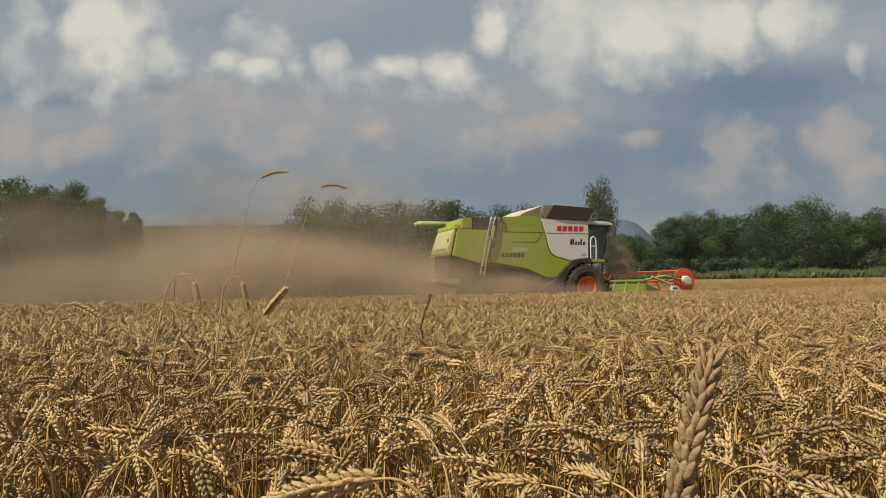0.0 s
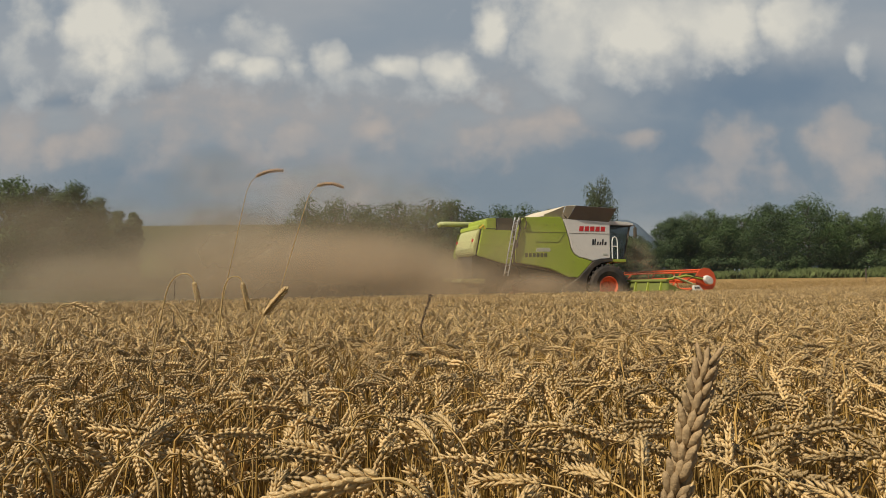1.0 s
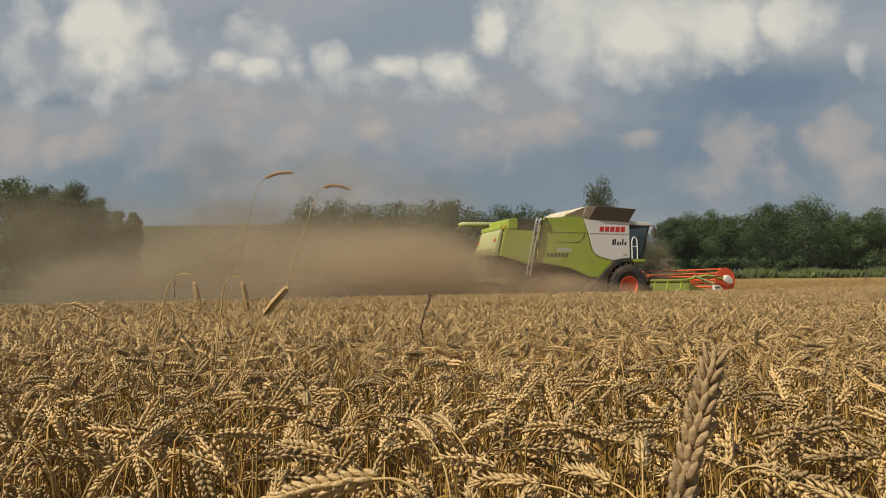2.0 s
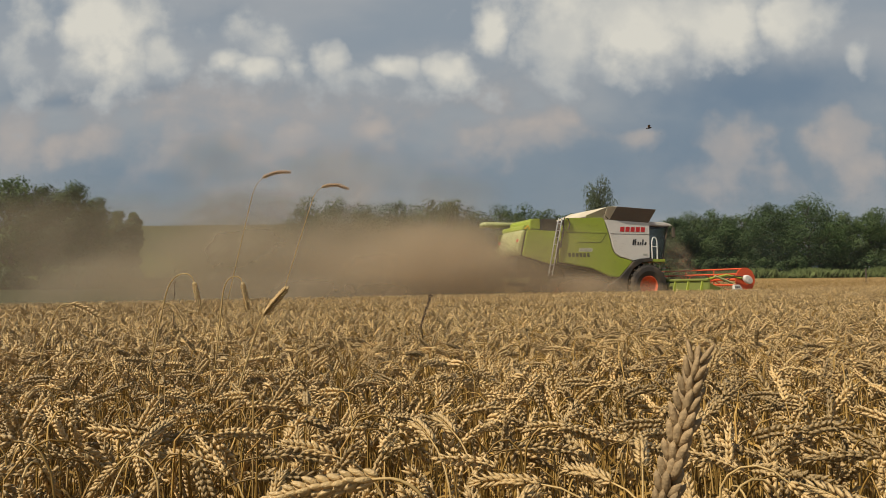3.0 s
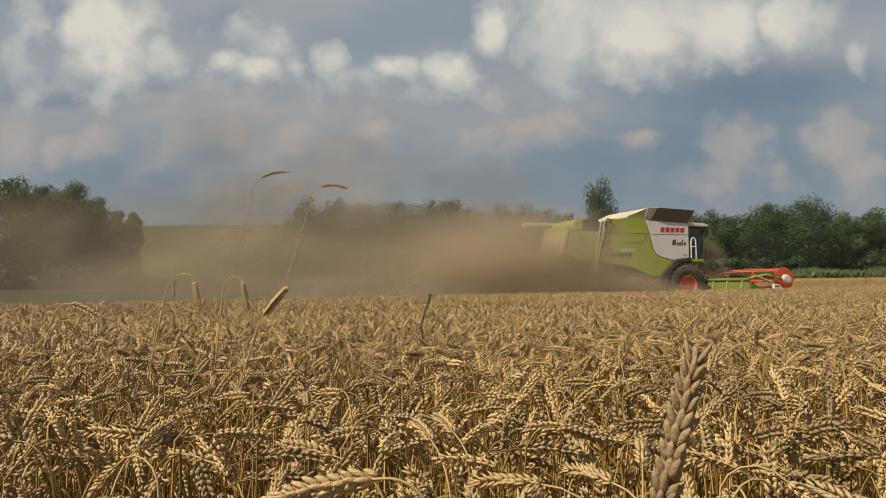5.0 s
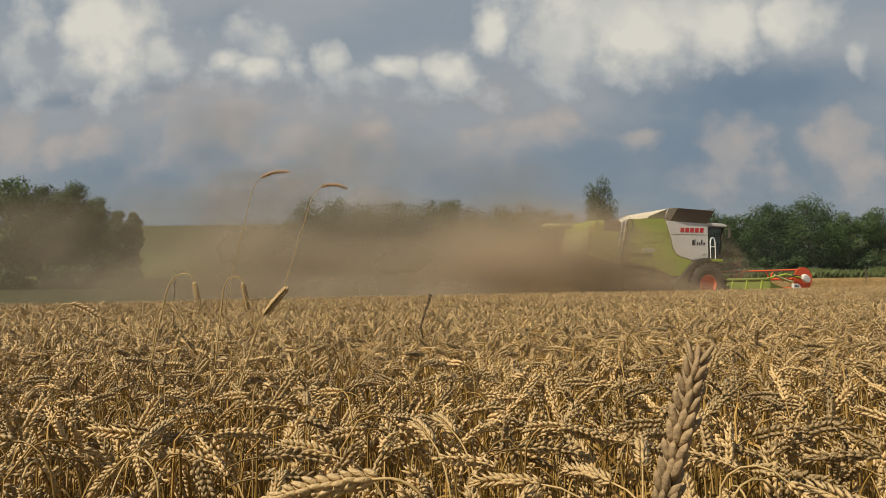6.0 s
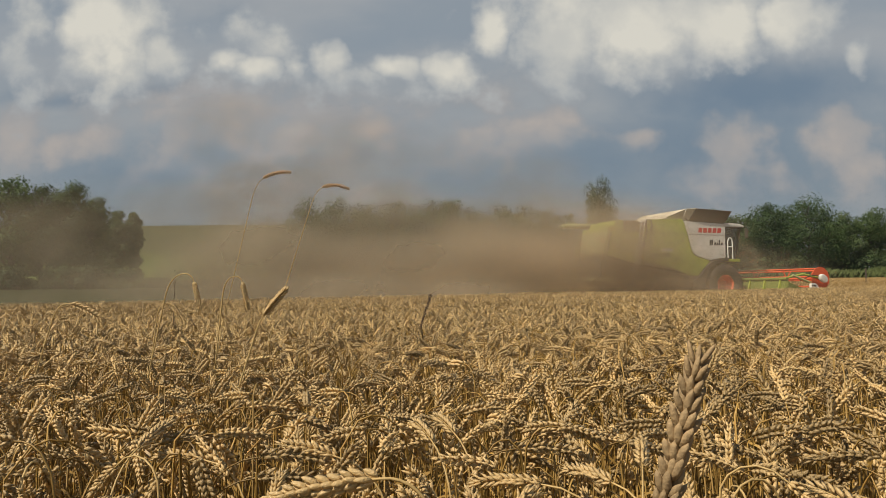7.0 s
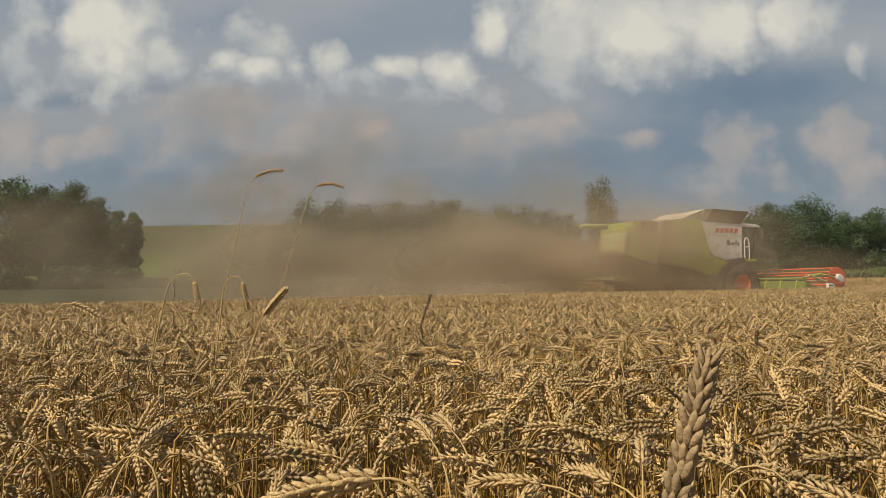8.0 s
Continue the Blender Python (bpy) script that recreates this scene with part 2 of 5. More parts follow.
def ground_material():
    m = shade("field_ground", (0.27, 0.18, 0.072), 0.9, vary=0.28, scale=1.5, bump=0.4)
    nt = m.node_tree
    N, L = nt.nodes.new, nt.links.new
    p = nt.nodes["Principled BSDF"]
    straw = p.inputs["Base Color"].links[0].from_socket
    geo, sep = N("ShaderNodeNewGeometry"), N("ShaderNodeSeparateXYZ")
    L(geo.outputs["Position"], sep.inputs[0])
    wob = N("ShaderNodeTexNoise")
    wob.inputs["Scale"].default_value, wob.inputs["Detail"].default_value = 0.06, 4
    L(geo.outputs["Position"], wob.inputs[0])
    dist = N("ShaderNodeMath")
    dist.operation = "MULTIPLY_ADD"
    L(wob.outputs[0], dist.inputs[0])
    dist.inputs[1].default_value = 8.0
    L(sep.outputs[1], dist.inputs[2])

    def step(a, b):
        r = N("ShaderNodeMapRange")
        r.interpolation_type = "SMOOTHSTEP"
        for i, v in ((1, a), (2, b), (3, 0.0), (4, 1.0)):
            r.inputs[i].default_value = v
        L(dist.outputs[0], r.inputs[0])
        return r.outputs[0]

    def mix(f, a, b):
        n = N("ShaderNodeMix")
        n.data_type = "RGBA"
        L(f, n.inputs["Factor"])
        L(a, n.inputs[6])
        n.inputs[7].default_value = (*b, 1)
        return n.outputs[2]

    # soil beneath the standing crop, its colour darkened further as shade between stalks
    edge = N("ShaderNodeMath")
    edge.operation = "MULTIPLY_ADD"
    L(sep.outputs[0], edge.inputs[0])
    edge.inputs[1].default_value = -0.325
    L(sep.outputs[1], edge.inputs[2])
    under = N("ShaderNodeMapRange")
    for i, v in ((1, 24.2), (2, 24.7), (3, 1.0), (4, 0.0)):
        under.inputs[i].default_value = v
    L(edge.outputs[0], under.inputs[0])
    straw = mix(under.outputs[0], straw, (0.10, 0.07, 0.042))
    west = N("ShaderNodeMapRange")
    for i, v in ((1, -7.0), (2, -13.0), (3, 0.0), (4, 1.0)):
        west.inputs[i].default_value = v
    L(sep.outputs[0], west.inputs[0])
    meadow = N("ShaderNodeMath")
    meadow.operation = "MULTIPLY"
    L(west.outputs[0], meadow.inputs[0])
    L(step(28, 33), meadow.inputs[1])
    straw = mix(meadow.outputs[0], straw, (0.036, 0.042, 0.018))
    col = mix(step(93, 96), straw, (0.10, 0.13, 0.035))
    col = mix(step(240, 300), col, (0.085, 0.085, 0.042))
    col = mix(step(455, 470), col, (0.05, 0.075, 0.03))
    L(col, p.inputs["Base Color"])
    p.inputs["Specular IOR Level"].default_value = 0.05
    return m


# ---- mesh helpers ----
def smooth01(a, b, x):
    s = min(1.0, max(0.0, (x - a) / (b - a)))
    return s * s * (3 - 2 * s)


def ground_z(x, y):
    """Height of the land: a slight crown under the standing crop, a rise to the hedge, a hill far off."""
    z = 0.12 * (1 - smooth01(1, 16, y)) + 0.007 * max(-40, min(40, x))
    z += 1.6 * smooth01(38, 95, y)
    z += 41.0 * smooth01(150, 470, y) * (1 - smooth01(-60, 140, x)) * (1 - 0.9 * smooth01(470, 900, y))
    return z


def part(name, bm, material, parent=None, label="", smooth=False):
    """One bmesh as one object under a thing or a part."""
    me = bpy.data.meshes.new(name)
    bmesh.ops.recalc_face_normals(bm, faces=bm.faces)
    bm.to_mesh(me)
    bm.free()
    me.materials.append(material)
    if smooth:
        me.polygons.foreach_set("use_smooth", [True] * len(me.polygons))
    ob = new(name, me)
    ob.parent = parent
    return tagged(ob, label) if label else ob


def prism(outline, y0, y1, bevel=0.0):
    """A plate with the outline (x, z), from y0 to y1."""
    bm = bmesh.new()
    f = bm.faces.new([bm.verts.new((x, y0, z)) for x, z in outline])
    for v in bmesh.ops.extrude_face_region(bm, geom=[f])["geom"]:
        if isinstance(v, bmesh.types.BMVert):
            v.co.y = y1
    if bevel:
        bmesh.ops.bevel(bm, geom=bm.edges[:], offset=bevel, segments=2, affect="EDGES", clamp_overlap=True)
    return bm


def box(x0, x1, y0, y1, z0, z1, bevel=0.0, bm=None):
    b = prism([(x0, z0), (x1, z0), (x1, z1), (x0, z1)], y0, y1, bevel)
    return join(bm, b) if bm else b


def join(a, b):
    me = bpy.data.meshes.new("scratch")
    b.to_mesh(me)
    b.free()
    a.from_mesh(me)
    bpy.data.meshes.remove(me)
    return a


def tube(points, radius, sides=8, bm=None, taper=None):
    """A round bar along points; taper: the radius at each."""
    bm = bm or bmesh.new()
    pts = [Vector(p) for p in points]
    rings = []
    for i, p in enumerate(pts):
        d = (pts[min(i + 1, len(pts) - 1)] - pts[max(i - 1, 0)]).normalized()
        q = d.to_track_quat("Z", "Y")
        r = taper[i] if taper else radius
        rings.append([bm.verts.new(p + q @ Vector((r * math.cos(2 * math.pi * k / sides), r * math.sin(2 * math.pi * k / sides), 0))) for k in range(sides)])
    for a, b in zip(rings, rings[1:]):
        for k in range(sides):
            bm.faces.new((a[k], a[(k + 1) % sides], b[(k + 1) % sides], b[k]))
    bm.faces.new(rings[0][::-1])
    bm.faces.new(rings[-1])
    return bm


def lathe(profile, sides=40):
    """A body turned about the y axis; profile: (radius, y), closed round."""
    bm = bmesh.new()
    rings = []
    for k in range(sides):
        a = 2 * math.pi * k / sides
        rings.append([bm.verts.new((r * math.sin(a), y, r * math.cos(a))) for r, y in profile])
    n = len(profile)
    for k in range(sides):
        a, b = rings[k], rings[(k + 1) % sides]
        for i in range(n):
            j = (i + 1) % n
            bm.faces.new((a[i], b[i], b[j], a[j]))
    return bm


def thing(name, label, category, m, group="", kind=""):
    ob = new(name)
    ob.matrix_basis = m
    return tagged(ob, label, category, group, kind)


def mesh_from_arrays(name, verts, tris, mats, mat_index, tone=None, smooth=True):
    me = bpy.data.meshes.new(name)
    nv, nf = len(verts), len(tris)
    me.vertices.add(nv)
    me.vertices.foreach_set("co", np.ascontiguousarray(verts, np.float32).ravel())
    me.loops.add(nf * 3)
    me.loops.foreach_set("vertex_index", np.ascontiguousarray(tris, np.int32).ravel())
    me.polygons.add(nf)
    me.polygons.foreach_set("loop_start", np.arange(0, nf * 3, 3, dtype=np.int32))
    me.polygons.foreach_set("loop_total", np.full(nf, 3, np.int32))
    for m in mats:
        me.materials.append(m)
    me.polygons.foreach_set("material_index", np.ascontiguousarray(mat_index, np.int32))
    me.polygons.foreach_set("use_smooth", np.full(nf, smooth, bool))
    if tone is not None:
        at = me.attributes.new("tone", "FLOAT", "POINT")
        at.data.foreach_set("value", np.ascontiguousarray(tone, np.float32))
    me.update(calc_edges=True)
    return me


# ---- ground and distance ----
def build_ground():
    xs = sorted(set([-3000, -1800, -1000, -600, -400, -280, -200] + list(range(-150, 151, 5)) + [200, 280, 400, 600, 1000, 1800, 3000]))
    ys = sorted(set([-1500, -600, -200, -80, -30] + list(range(-10, 40, 2)) + list(range(40, 130, 5)) + list(range(130, 480, 20)) + [520, 600, 700, 900, 1300, 2000, 3200, 4500]))
    verts = np.array([(x, y, ground_z(x, y)) for y in ys for x in xs])
    w = len(xs)
    tris = []
    for j in range(len(ys) - 1):
        for i in range(w - 1):
            a = j * w + i
            tris += [(a, a + 1, a + w + 1), (a, a + w + 1, a + w)]
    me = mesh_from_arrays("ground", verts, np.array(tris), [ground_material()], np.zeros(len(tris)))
    tagged(new("ground", me), "stubble and soil of a gently rising grain field", "ground", kind="structure")


build_ground()


def build_far_hill():
    # distance haze is mixed into the hill's blue-grey base colour
    m = shade("far_hill_haze_tint", (0.075, 0.105, 0.135), 0.95, vary=0.15, scale=0.004)
    bm = bmesh.new()
    rng = random.Random(4)
    rows = []
    for j in range(6):
        row = []
        for i in range(41):
            x = 250 + i * 40
            d = (i - 11.9) / 3.9
            h = 268 * math.exp(-d * d) + 150 * math.exp(-((i - 26) / 9) ** 2) + rng.uniform(-4, 4)
            row.append(bm.verts.new((x, 2500 + j * 120, h * math.sin(math.pi * (j + 0.3) / 6) - 2)))
        rows.append(row)
    for a, b in zip(rows, rows[1:]):
        for i in range(40):
            bm.faces.new((a[i], a[i + 1], b[i + 1], b[i]))
    tagged(part("backdrop", bm, m, smooth=True), "wooded hill on the horizon, tinted blue for haze", "hill", kind="structure")


build_far_hill()


# ---- trees ----
def leaf_cloud(centres, radii, count, size, rng, droop=0.0):
    """Small leaf clumps (bent two-triangle blades) through lobes, denser towards their skins."""
    centres, radii = np.array(centres), np.array(radii)
    vol = radii[:, 0] * radii[:, 2]
    which = rng.choice(len(centres), count, p=vol / vol.sum())
    d = rng.normal(size=(count, 3))
    d /= np.linalg.norm(d, axis=1)[:, None]
    r = rng.random(count) ** 0.30 * (1 + 0.10 * rng.normal(size=count))
    pos = centres[which] + d * radii[which] * r[:, None]
    n = d + 0.2 * rng.normal(size=(count, 3)) + np.array([0, 0, 0.25])
    n /= np.linalg.norm(n, axis=1)[:, None]
    a = np.cross(n, rng.normal(size=(count, 3)))
    a[:, 2] -= droop
    a /= np.linalg.norm(a, axis=1)[:, None]
    b = np.cross(n, a)
    s = size * rng.uniform(0.6, 1.4, count)[:, None]
    v = np.stack([pos - a * s, pos - b * s * 0.6 + n * s * 0.15, pos + a * s, pos + b * s * 0.6 + n * s * 0.15], 1).reshape(-1, 3)
    k = np.arange(count)[:, None] * 4
    tris = np.concatenate([k + [0, 1, 2], k + [0, 2, 3]])
    tone = np.repeat(rng.uniform(0.9, 1.1, count), 4)
    lobe_tone = rng.uniform(0.70, 1.30, len(centres))
    return v, tris, tone * np.repeat(lobe_tone[which], 4)


def make_tree(kind, height, width, seed, leaves, leaf):
    """A tapered trunk with limbs, and a crown of leaf clumps in uneven lobes."""
    rng = np.random.default_rng(seed)
    names = ("oak", "ash", "alder", "willow")
    birch = kind == 9
    label = "slender pale birch with hanging foliage" if birch else "broad dark green %s in full summer leaf" % names[kind]
    ob = thing("tree", label, "tree", Matrix(), "trees along the field edge")
    half = width / 2
    base = height * (0.30 if birch else 0.10)
    bm = tube([(0, 0, -0.3), (0.1, 0, height * 0.25), (-0.1, 0.1, height * 0.55), (0.05, 0, height * 0.9)], 0.3, 7,
              taper=[0.028 * height, 0.02 * height, 0.012 * height, 0.003 * height])
    centres, radii = [], []
    lobes = 16 if birch else 22
    for i in range(lobes):
        f = (i + 0.5) / lobes
        z = base + (height - base) * (0.10 + 0.84 * f)
        env = math.sin(math.pi * (0.14 + 0.82 * f ** 0.9)) ** 0.8
        if birch:
            env = 1.25 * math.sin(math.pi * (0.22 + 0.66 * f)) ** 0.7
        a = i * 2.4 + rng.uniform(-0.5, 0.5)
        rad = half * env * rng.uniform(0.40, 0.92) * (0.62 if birch else 1)
        c = (rad * math.cos(a), rad * math.sin(a), z + rng.uniform(-0.4, 0.4))
        s = half * (rng.uniform(0.36, 0.50) if birch else rng.uniform(0.26, 0.56)) * (0.6 + 0.4 * env)
        centres.append(c)
        radii.append((s, s, s * (1.25 if birch else 0.85)))
        root = Vector((0, 0, max(height * 0.12, z - rad * 0.9 - 0.6)))
        mid = root.lerp(Vector(c), 0.5) + Vector((0, 0, 0.25))
        tube([root, mid, c], 0.08, 5, bm, taper=[0.008 * height, 0.005 * height, 0.002 * height])
    for f in (0.25, 0.5, 0.72):
        centres.append((0, 0, base + (height - base) * f))
        radii.append((half * 0.66, half * 0.66, (height - base) * 0.2))
    part("trunk", bm, M_BARK, ob, smooth=True)
    v, tris, tone = leaf_cloud(centres, radii, leaves, leaf, rng, 1.2 if birch else 0.2)
    me = mesh_from_arrays("crown", v, tris, [LEAVES[4 if birch else kind]], np.zeros(len(tris)), tone, smooth=False)
    crown = new("crown", me)
    crown.parent = ob
    return ob


# (x, y, height, width, kind)
TREES = [
    (-56.9, 84, 13.5, 8.5, 0), (-53.7, 86, 14.5, 8.7, 1), (-51.0, 88, 13.6, 7.8, 2), (-48.2, 90, 14.0, 7.4, 0),
    (-47.5, 94, 12.5, 5.6, 1), (-49.4, 105, 12.0, 4.4, 3), (-48.2, 108, 12.4, 3.6, 3), (-35.9, 150, 14.2, 5.0, 3),
]
GROVE = [
    (-23.8, 120, 14.7, 10.4, 2), (-18.4, 118, 14.6, 11.4, 0), (-13.7, 121, 14.5, 11.2, 1), (-7.9, 119, 14.8, 11.4, 2),
    (-2.7, 118, 14.6, 10.9, 0), (1.3, 117, 14.6, 8.6, 1), (5.8, 130, 14.1, 9.5, 2), (11.0, 134, 15.2, 10.4, 0),
    (15.9, 135, 15.0, 9.9, 1), (20.9, 139, 14.6, 8.6, 3), (26.5, 148, 14.6, 9.1, 2),
]
HEDGE = [
    (33.9, 122, 7.8, 7.2, 2), (30.2, 119, 8.4, 6.6, 0), (32.4, 99, 9.2, 7.4, 2), (36.1, 101, 9.3, 8.6, 1), (40.7, 103, 10.0, 8.4, 0),
    (48.3, 112, 10.6, 8.4, 1), (46.8, 98, 10.6, 9.6, 2), (51.1, 97, 11.0, 10.1, 0), (57.0, 100, 8.9, 7.6, 3),
    (61.1, 99, 9.7, 8.6, 1), (67.1, 100, 10.2, 9.6, 2), (23.6, 104, 15.0, 6.2, 9),
]


def build_trees():
    rows = [(r, 9000, 0.165) for r in TREES] + [(r, 6000, 0.20) for r in GROVE] + [(r, 16500, 0.125) for r in HEDGE]
    for i, ((x, y, h, w, kind), leaves, leaf) in enumerate(rows):
        ob = make_tree(kind, h, w, 100 + i, leaves // 2 if kind == 9 else leaves, leaf)
        ob.matrix_basis = pose(x, y, ground_z(x, y), 0, 0, 37 * i)


def build_shrubs():
    """Low bushes that close the foot of the trees."""
    models = []
    for s in range(3):
        rng = np.random.default_rng(40 + s)
        centres = [(rng.uniform(-1.9, 1.9), rng.uniform(-0.8, 0.8), rng.uniform(0.5, 2.3)) for _ in range(9)]
        radii = [(rng.uniform(0.7, 1.1), rng.uniform(0.7, 1.0), rng.uniform(0.6, 1.0)) for _ in range(9)]
        v, tris, tone = leaf_cloud(centres, radii, 1500, 0.17, rng)
        me = mesh_from_arrays("foliage", v, tris, [LEAVES[5]], np.zeros(len(tris)), tone, smooth=False)
        ob = thing("bush", "dense green bush at the foot of the trees", "bush", Matrix(), "bushes along the field edge")
        fol = new("foliage", me)
        fol.parent = ob
        bm = bmesh.new()
        for c in centres:
            tube([(0, 0, -0.2), (c[0] * 0.4, c[1] * 0.4, c[2] * 0.5), c], 0.05, 5, bm, taper=[0.06, 0.04, 0.015])
        part("wood", bm, M_BARK, ob)
        models.append(ob)
    rng = random.Random(9)
    spots = [(x + rng.uniform(-0.8, 0.8), 94.5 + rng.uniform(0, 2.5)) for x in np.arange(27, 72, 2.6)]
    spots += [(x + rng.uniform(-0.8, 0.8), 84 + rng.uniform(0, 3)) for x in np.arange(-66, -42, 1.9)]
    spots += [(x + rng.uniform(-0.8, 0.8), 99 + rng.uniform(0, 5)) for x in np.arange(-56, -44, 1.6)]
    spots += [(x + rng.uniform(-1, 1), 113 + rng.uniform(0, 3)) for x in np.arange(-26, 26, 3.4)]
    for i, (x, y) in enumerate(spots):
        m = pose(x, y, ground_z(x, y), 0, 0, rng.uniform(0, 360))
        if i < 3:
            models[i].matrix_basis = m
        else:
            copy_thing(models[i % 3], m)


def build_verge():
    """A strip of tall grass and herbs in front of the trees."""
    rng = np.random.default_rng(77)
    n = 36000
    x = rng.uniform(-75, 78, n)
    y = 86 + 6.5 * rng.random(n)
    clump = 0.75 + 0.35 * np.sin(x * 0.9) * np.sin(x * 0.23 + 1)
    h = rng.uniform(0.8, 1.45, n) * clump
    z = np.array([ground_z(a, b) for a, b in zip(x, y)])
    a = rng.uniform(0, np.pi, n)
    w = rng.uniform(0.05, 0.11, n)
    dx, dy = np.cos(a) * w, np.sin(a) * w
    lean = rng.normal(0, 0.34, (n, 2))
    v = np.stack([np.stack([x - dx, y - dy, z - 0.05], 1), np.stack([x + dx, y + dy, z - 0.05], 1),
                  np.stack([x + dx * 0.8 + lean[:, 0] * 0.4, y + dy * 0.8, z + h * 0.6], 1),
                  np.stack([x + lean[:, 0], y + lean[:, 1], z + h], 1)], 1).reshape(-1, 3)
    k = np.arange(n)[:, None] * 4
    tris = np.concatenate([k + [0, 1, 2], k + [0, 2, 3]])
    me = mesh_from_arrays("verge_grass", v, tris, [M_VERGE], np.zeros(len(tris)), np.repeat(rng.uniform(0.8, 1.2, n), 4), smooth=False)
    tagged(new("verge_grass", me), "tall green grass and herbs along the field edge", "grass", kind="stuff")


build_trees()
build_shrubs()
build_verge()


def build_post(x, y, h, name, label):
    ob = thing(name, label, "post", pose(x, y, ground_z(x, y)))
    bm = tube([(0, 0, -0.3), (0.01, 0, h * 0.5), (0, 0.01, h)], 0.06, 8, taper=[0.075, 0.07, 0.06])
    part("shaft", bm, M_POST, ob)
    bm = tube([(-0.07, 0, h * 0.93), (0.07, 0, h * 0.95)], 0.03, 6)
    part("crosspiece", bm, M_POST, ob)


build_post(37.65, 62, 1.55, "field_post", "weathered wooden post at the field edge")


# ---- harvester ----
HEADING = 18.3
START = (5.71, 31.31)
SPEED = [(0.0, 0.0), (0.5, 0.54), (1.0, 1.06), (1.5, 1.56), (3.0, 3.08), (3.5, 3.61), (4.0, 4.11), (4.5, 4.62), (6.0, 6.21), (6.5, 6.7), (7.0, 7.18), (7.5, 7.67), (8.0, 8.13)]


def travelled(t):
    for (a, da), (b, db) in zip(SPEED, SPEED[1:]):
        if t <= b:
            return da + (db - da) * (t - a) / (b - a)
    return SPEED[-1][1]


def on_track(d):
    """The place of the front axle after d metres."""
    return (START[0] + d * math.cos(radians(HEADING)), START[1] + d * math.sin(radians(HEADING)))


def build_wheel(parent, name, x, y, r, w, lugs):
    hub = new(name)
    hub.parent = parent
    hub.matrix_basis = pose(x, y, r)
    s = 1 if y > 0 else -1
    prof = [(r * 0.44, -w * 0.40), (r * 0.50, -w * 0.47), (r * 0.68, -w * 0.52), (r * 0.86, -w * 0.49), (r * 0.955, -w * 0.43), (r * 0.965, 0),
            (r * 0.955, w * 0.43), (r * 0.86, w * 0.49), (r * 0.68, w * 0.52), (r * 0.50, w * 0.47), (r * 0.44, w * 0.40)]
    bm = lathe(prof, 48)
    for k in range(lugs):
        for side in (-1, 1):
            a = 2 * math.pi * (k + (0.5 if side > 0 else 0)) / lugs
            b = box(-0.035, 0.035, 0, w * 0.53, -0.03, r * 0.05)
            bmesh.ops.rotate(b, verts=b.verts, cent=(0, 0, 0), matrix=Matrix.Rotation(radians(35), 3, "Z"))
            if side < 0:
                bmesh.ops.scale(b, verts=b.verts, vec=(1, -1, 1))
            bmesh.ops.translate(b, verts=b.verts, vec=(0, 0, r * 0.955))
            bmesh.ops.rotate(b, verts=b.verts, cent=(0, 0, 0), matrix=Matrix.Rotation(a, 3, "Y"))
            join(bm, b)
    part("tyre", bm, M_RUBBER, hub, "black ribbed tractor tyre")
    o = w * 0.5 * s
    prof = [(r * 0.47, o * 0.9), (r * 0.44, o * 0.93), (r * 0.41, o * 0.6), (r * 0.26, o * 0.30), (r * 0.19, o * 0.42),
            (r * 0.06, o * 0.44), (0.002, o * 0.2), (r * 0.4, o * 0.1), (r * 0.47, o * 0.2)]
    part("rim", lathe(prof, 40), M_RIM, hub, "orange-red steel rim")
    bm = bmesh.new()
    for k in range(10):
        a = 2 * math.pi * k / 10
        c = (r * 0.17 * math.sin(a), o * 0.43, r * 0.17 * math.cos(a))
        tube([c, (c[0], c[1] + 0.03 * s, c[2])], 0.018, 6, bm)
    part("nut_ring", bm, M_DARK, hub)
    return hub


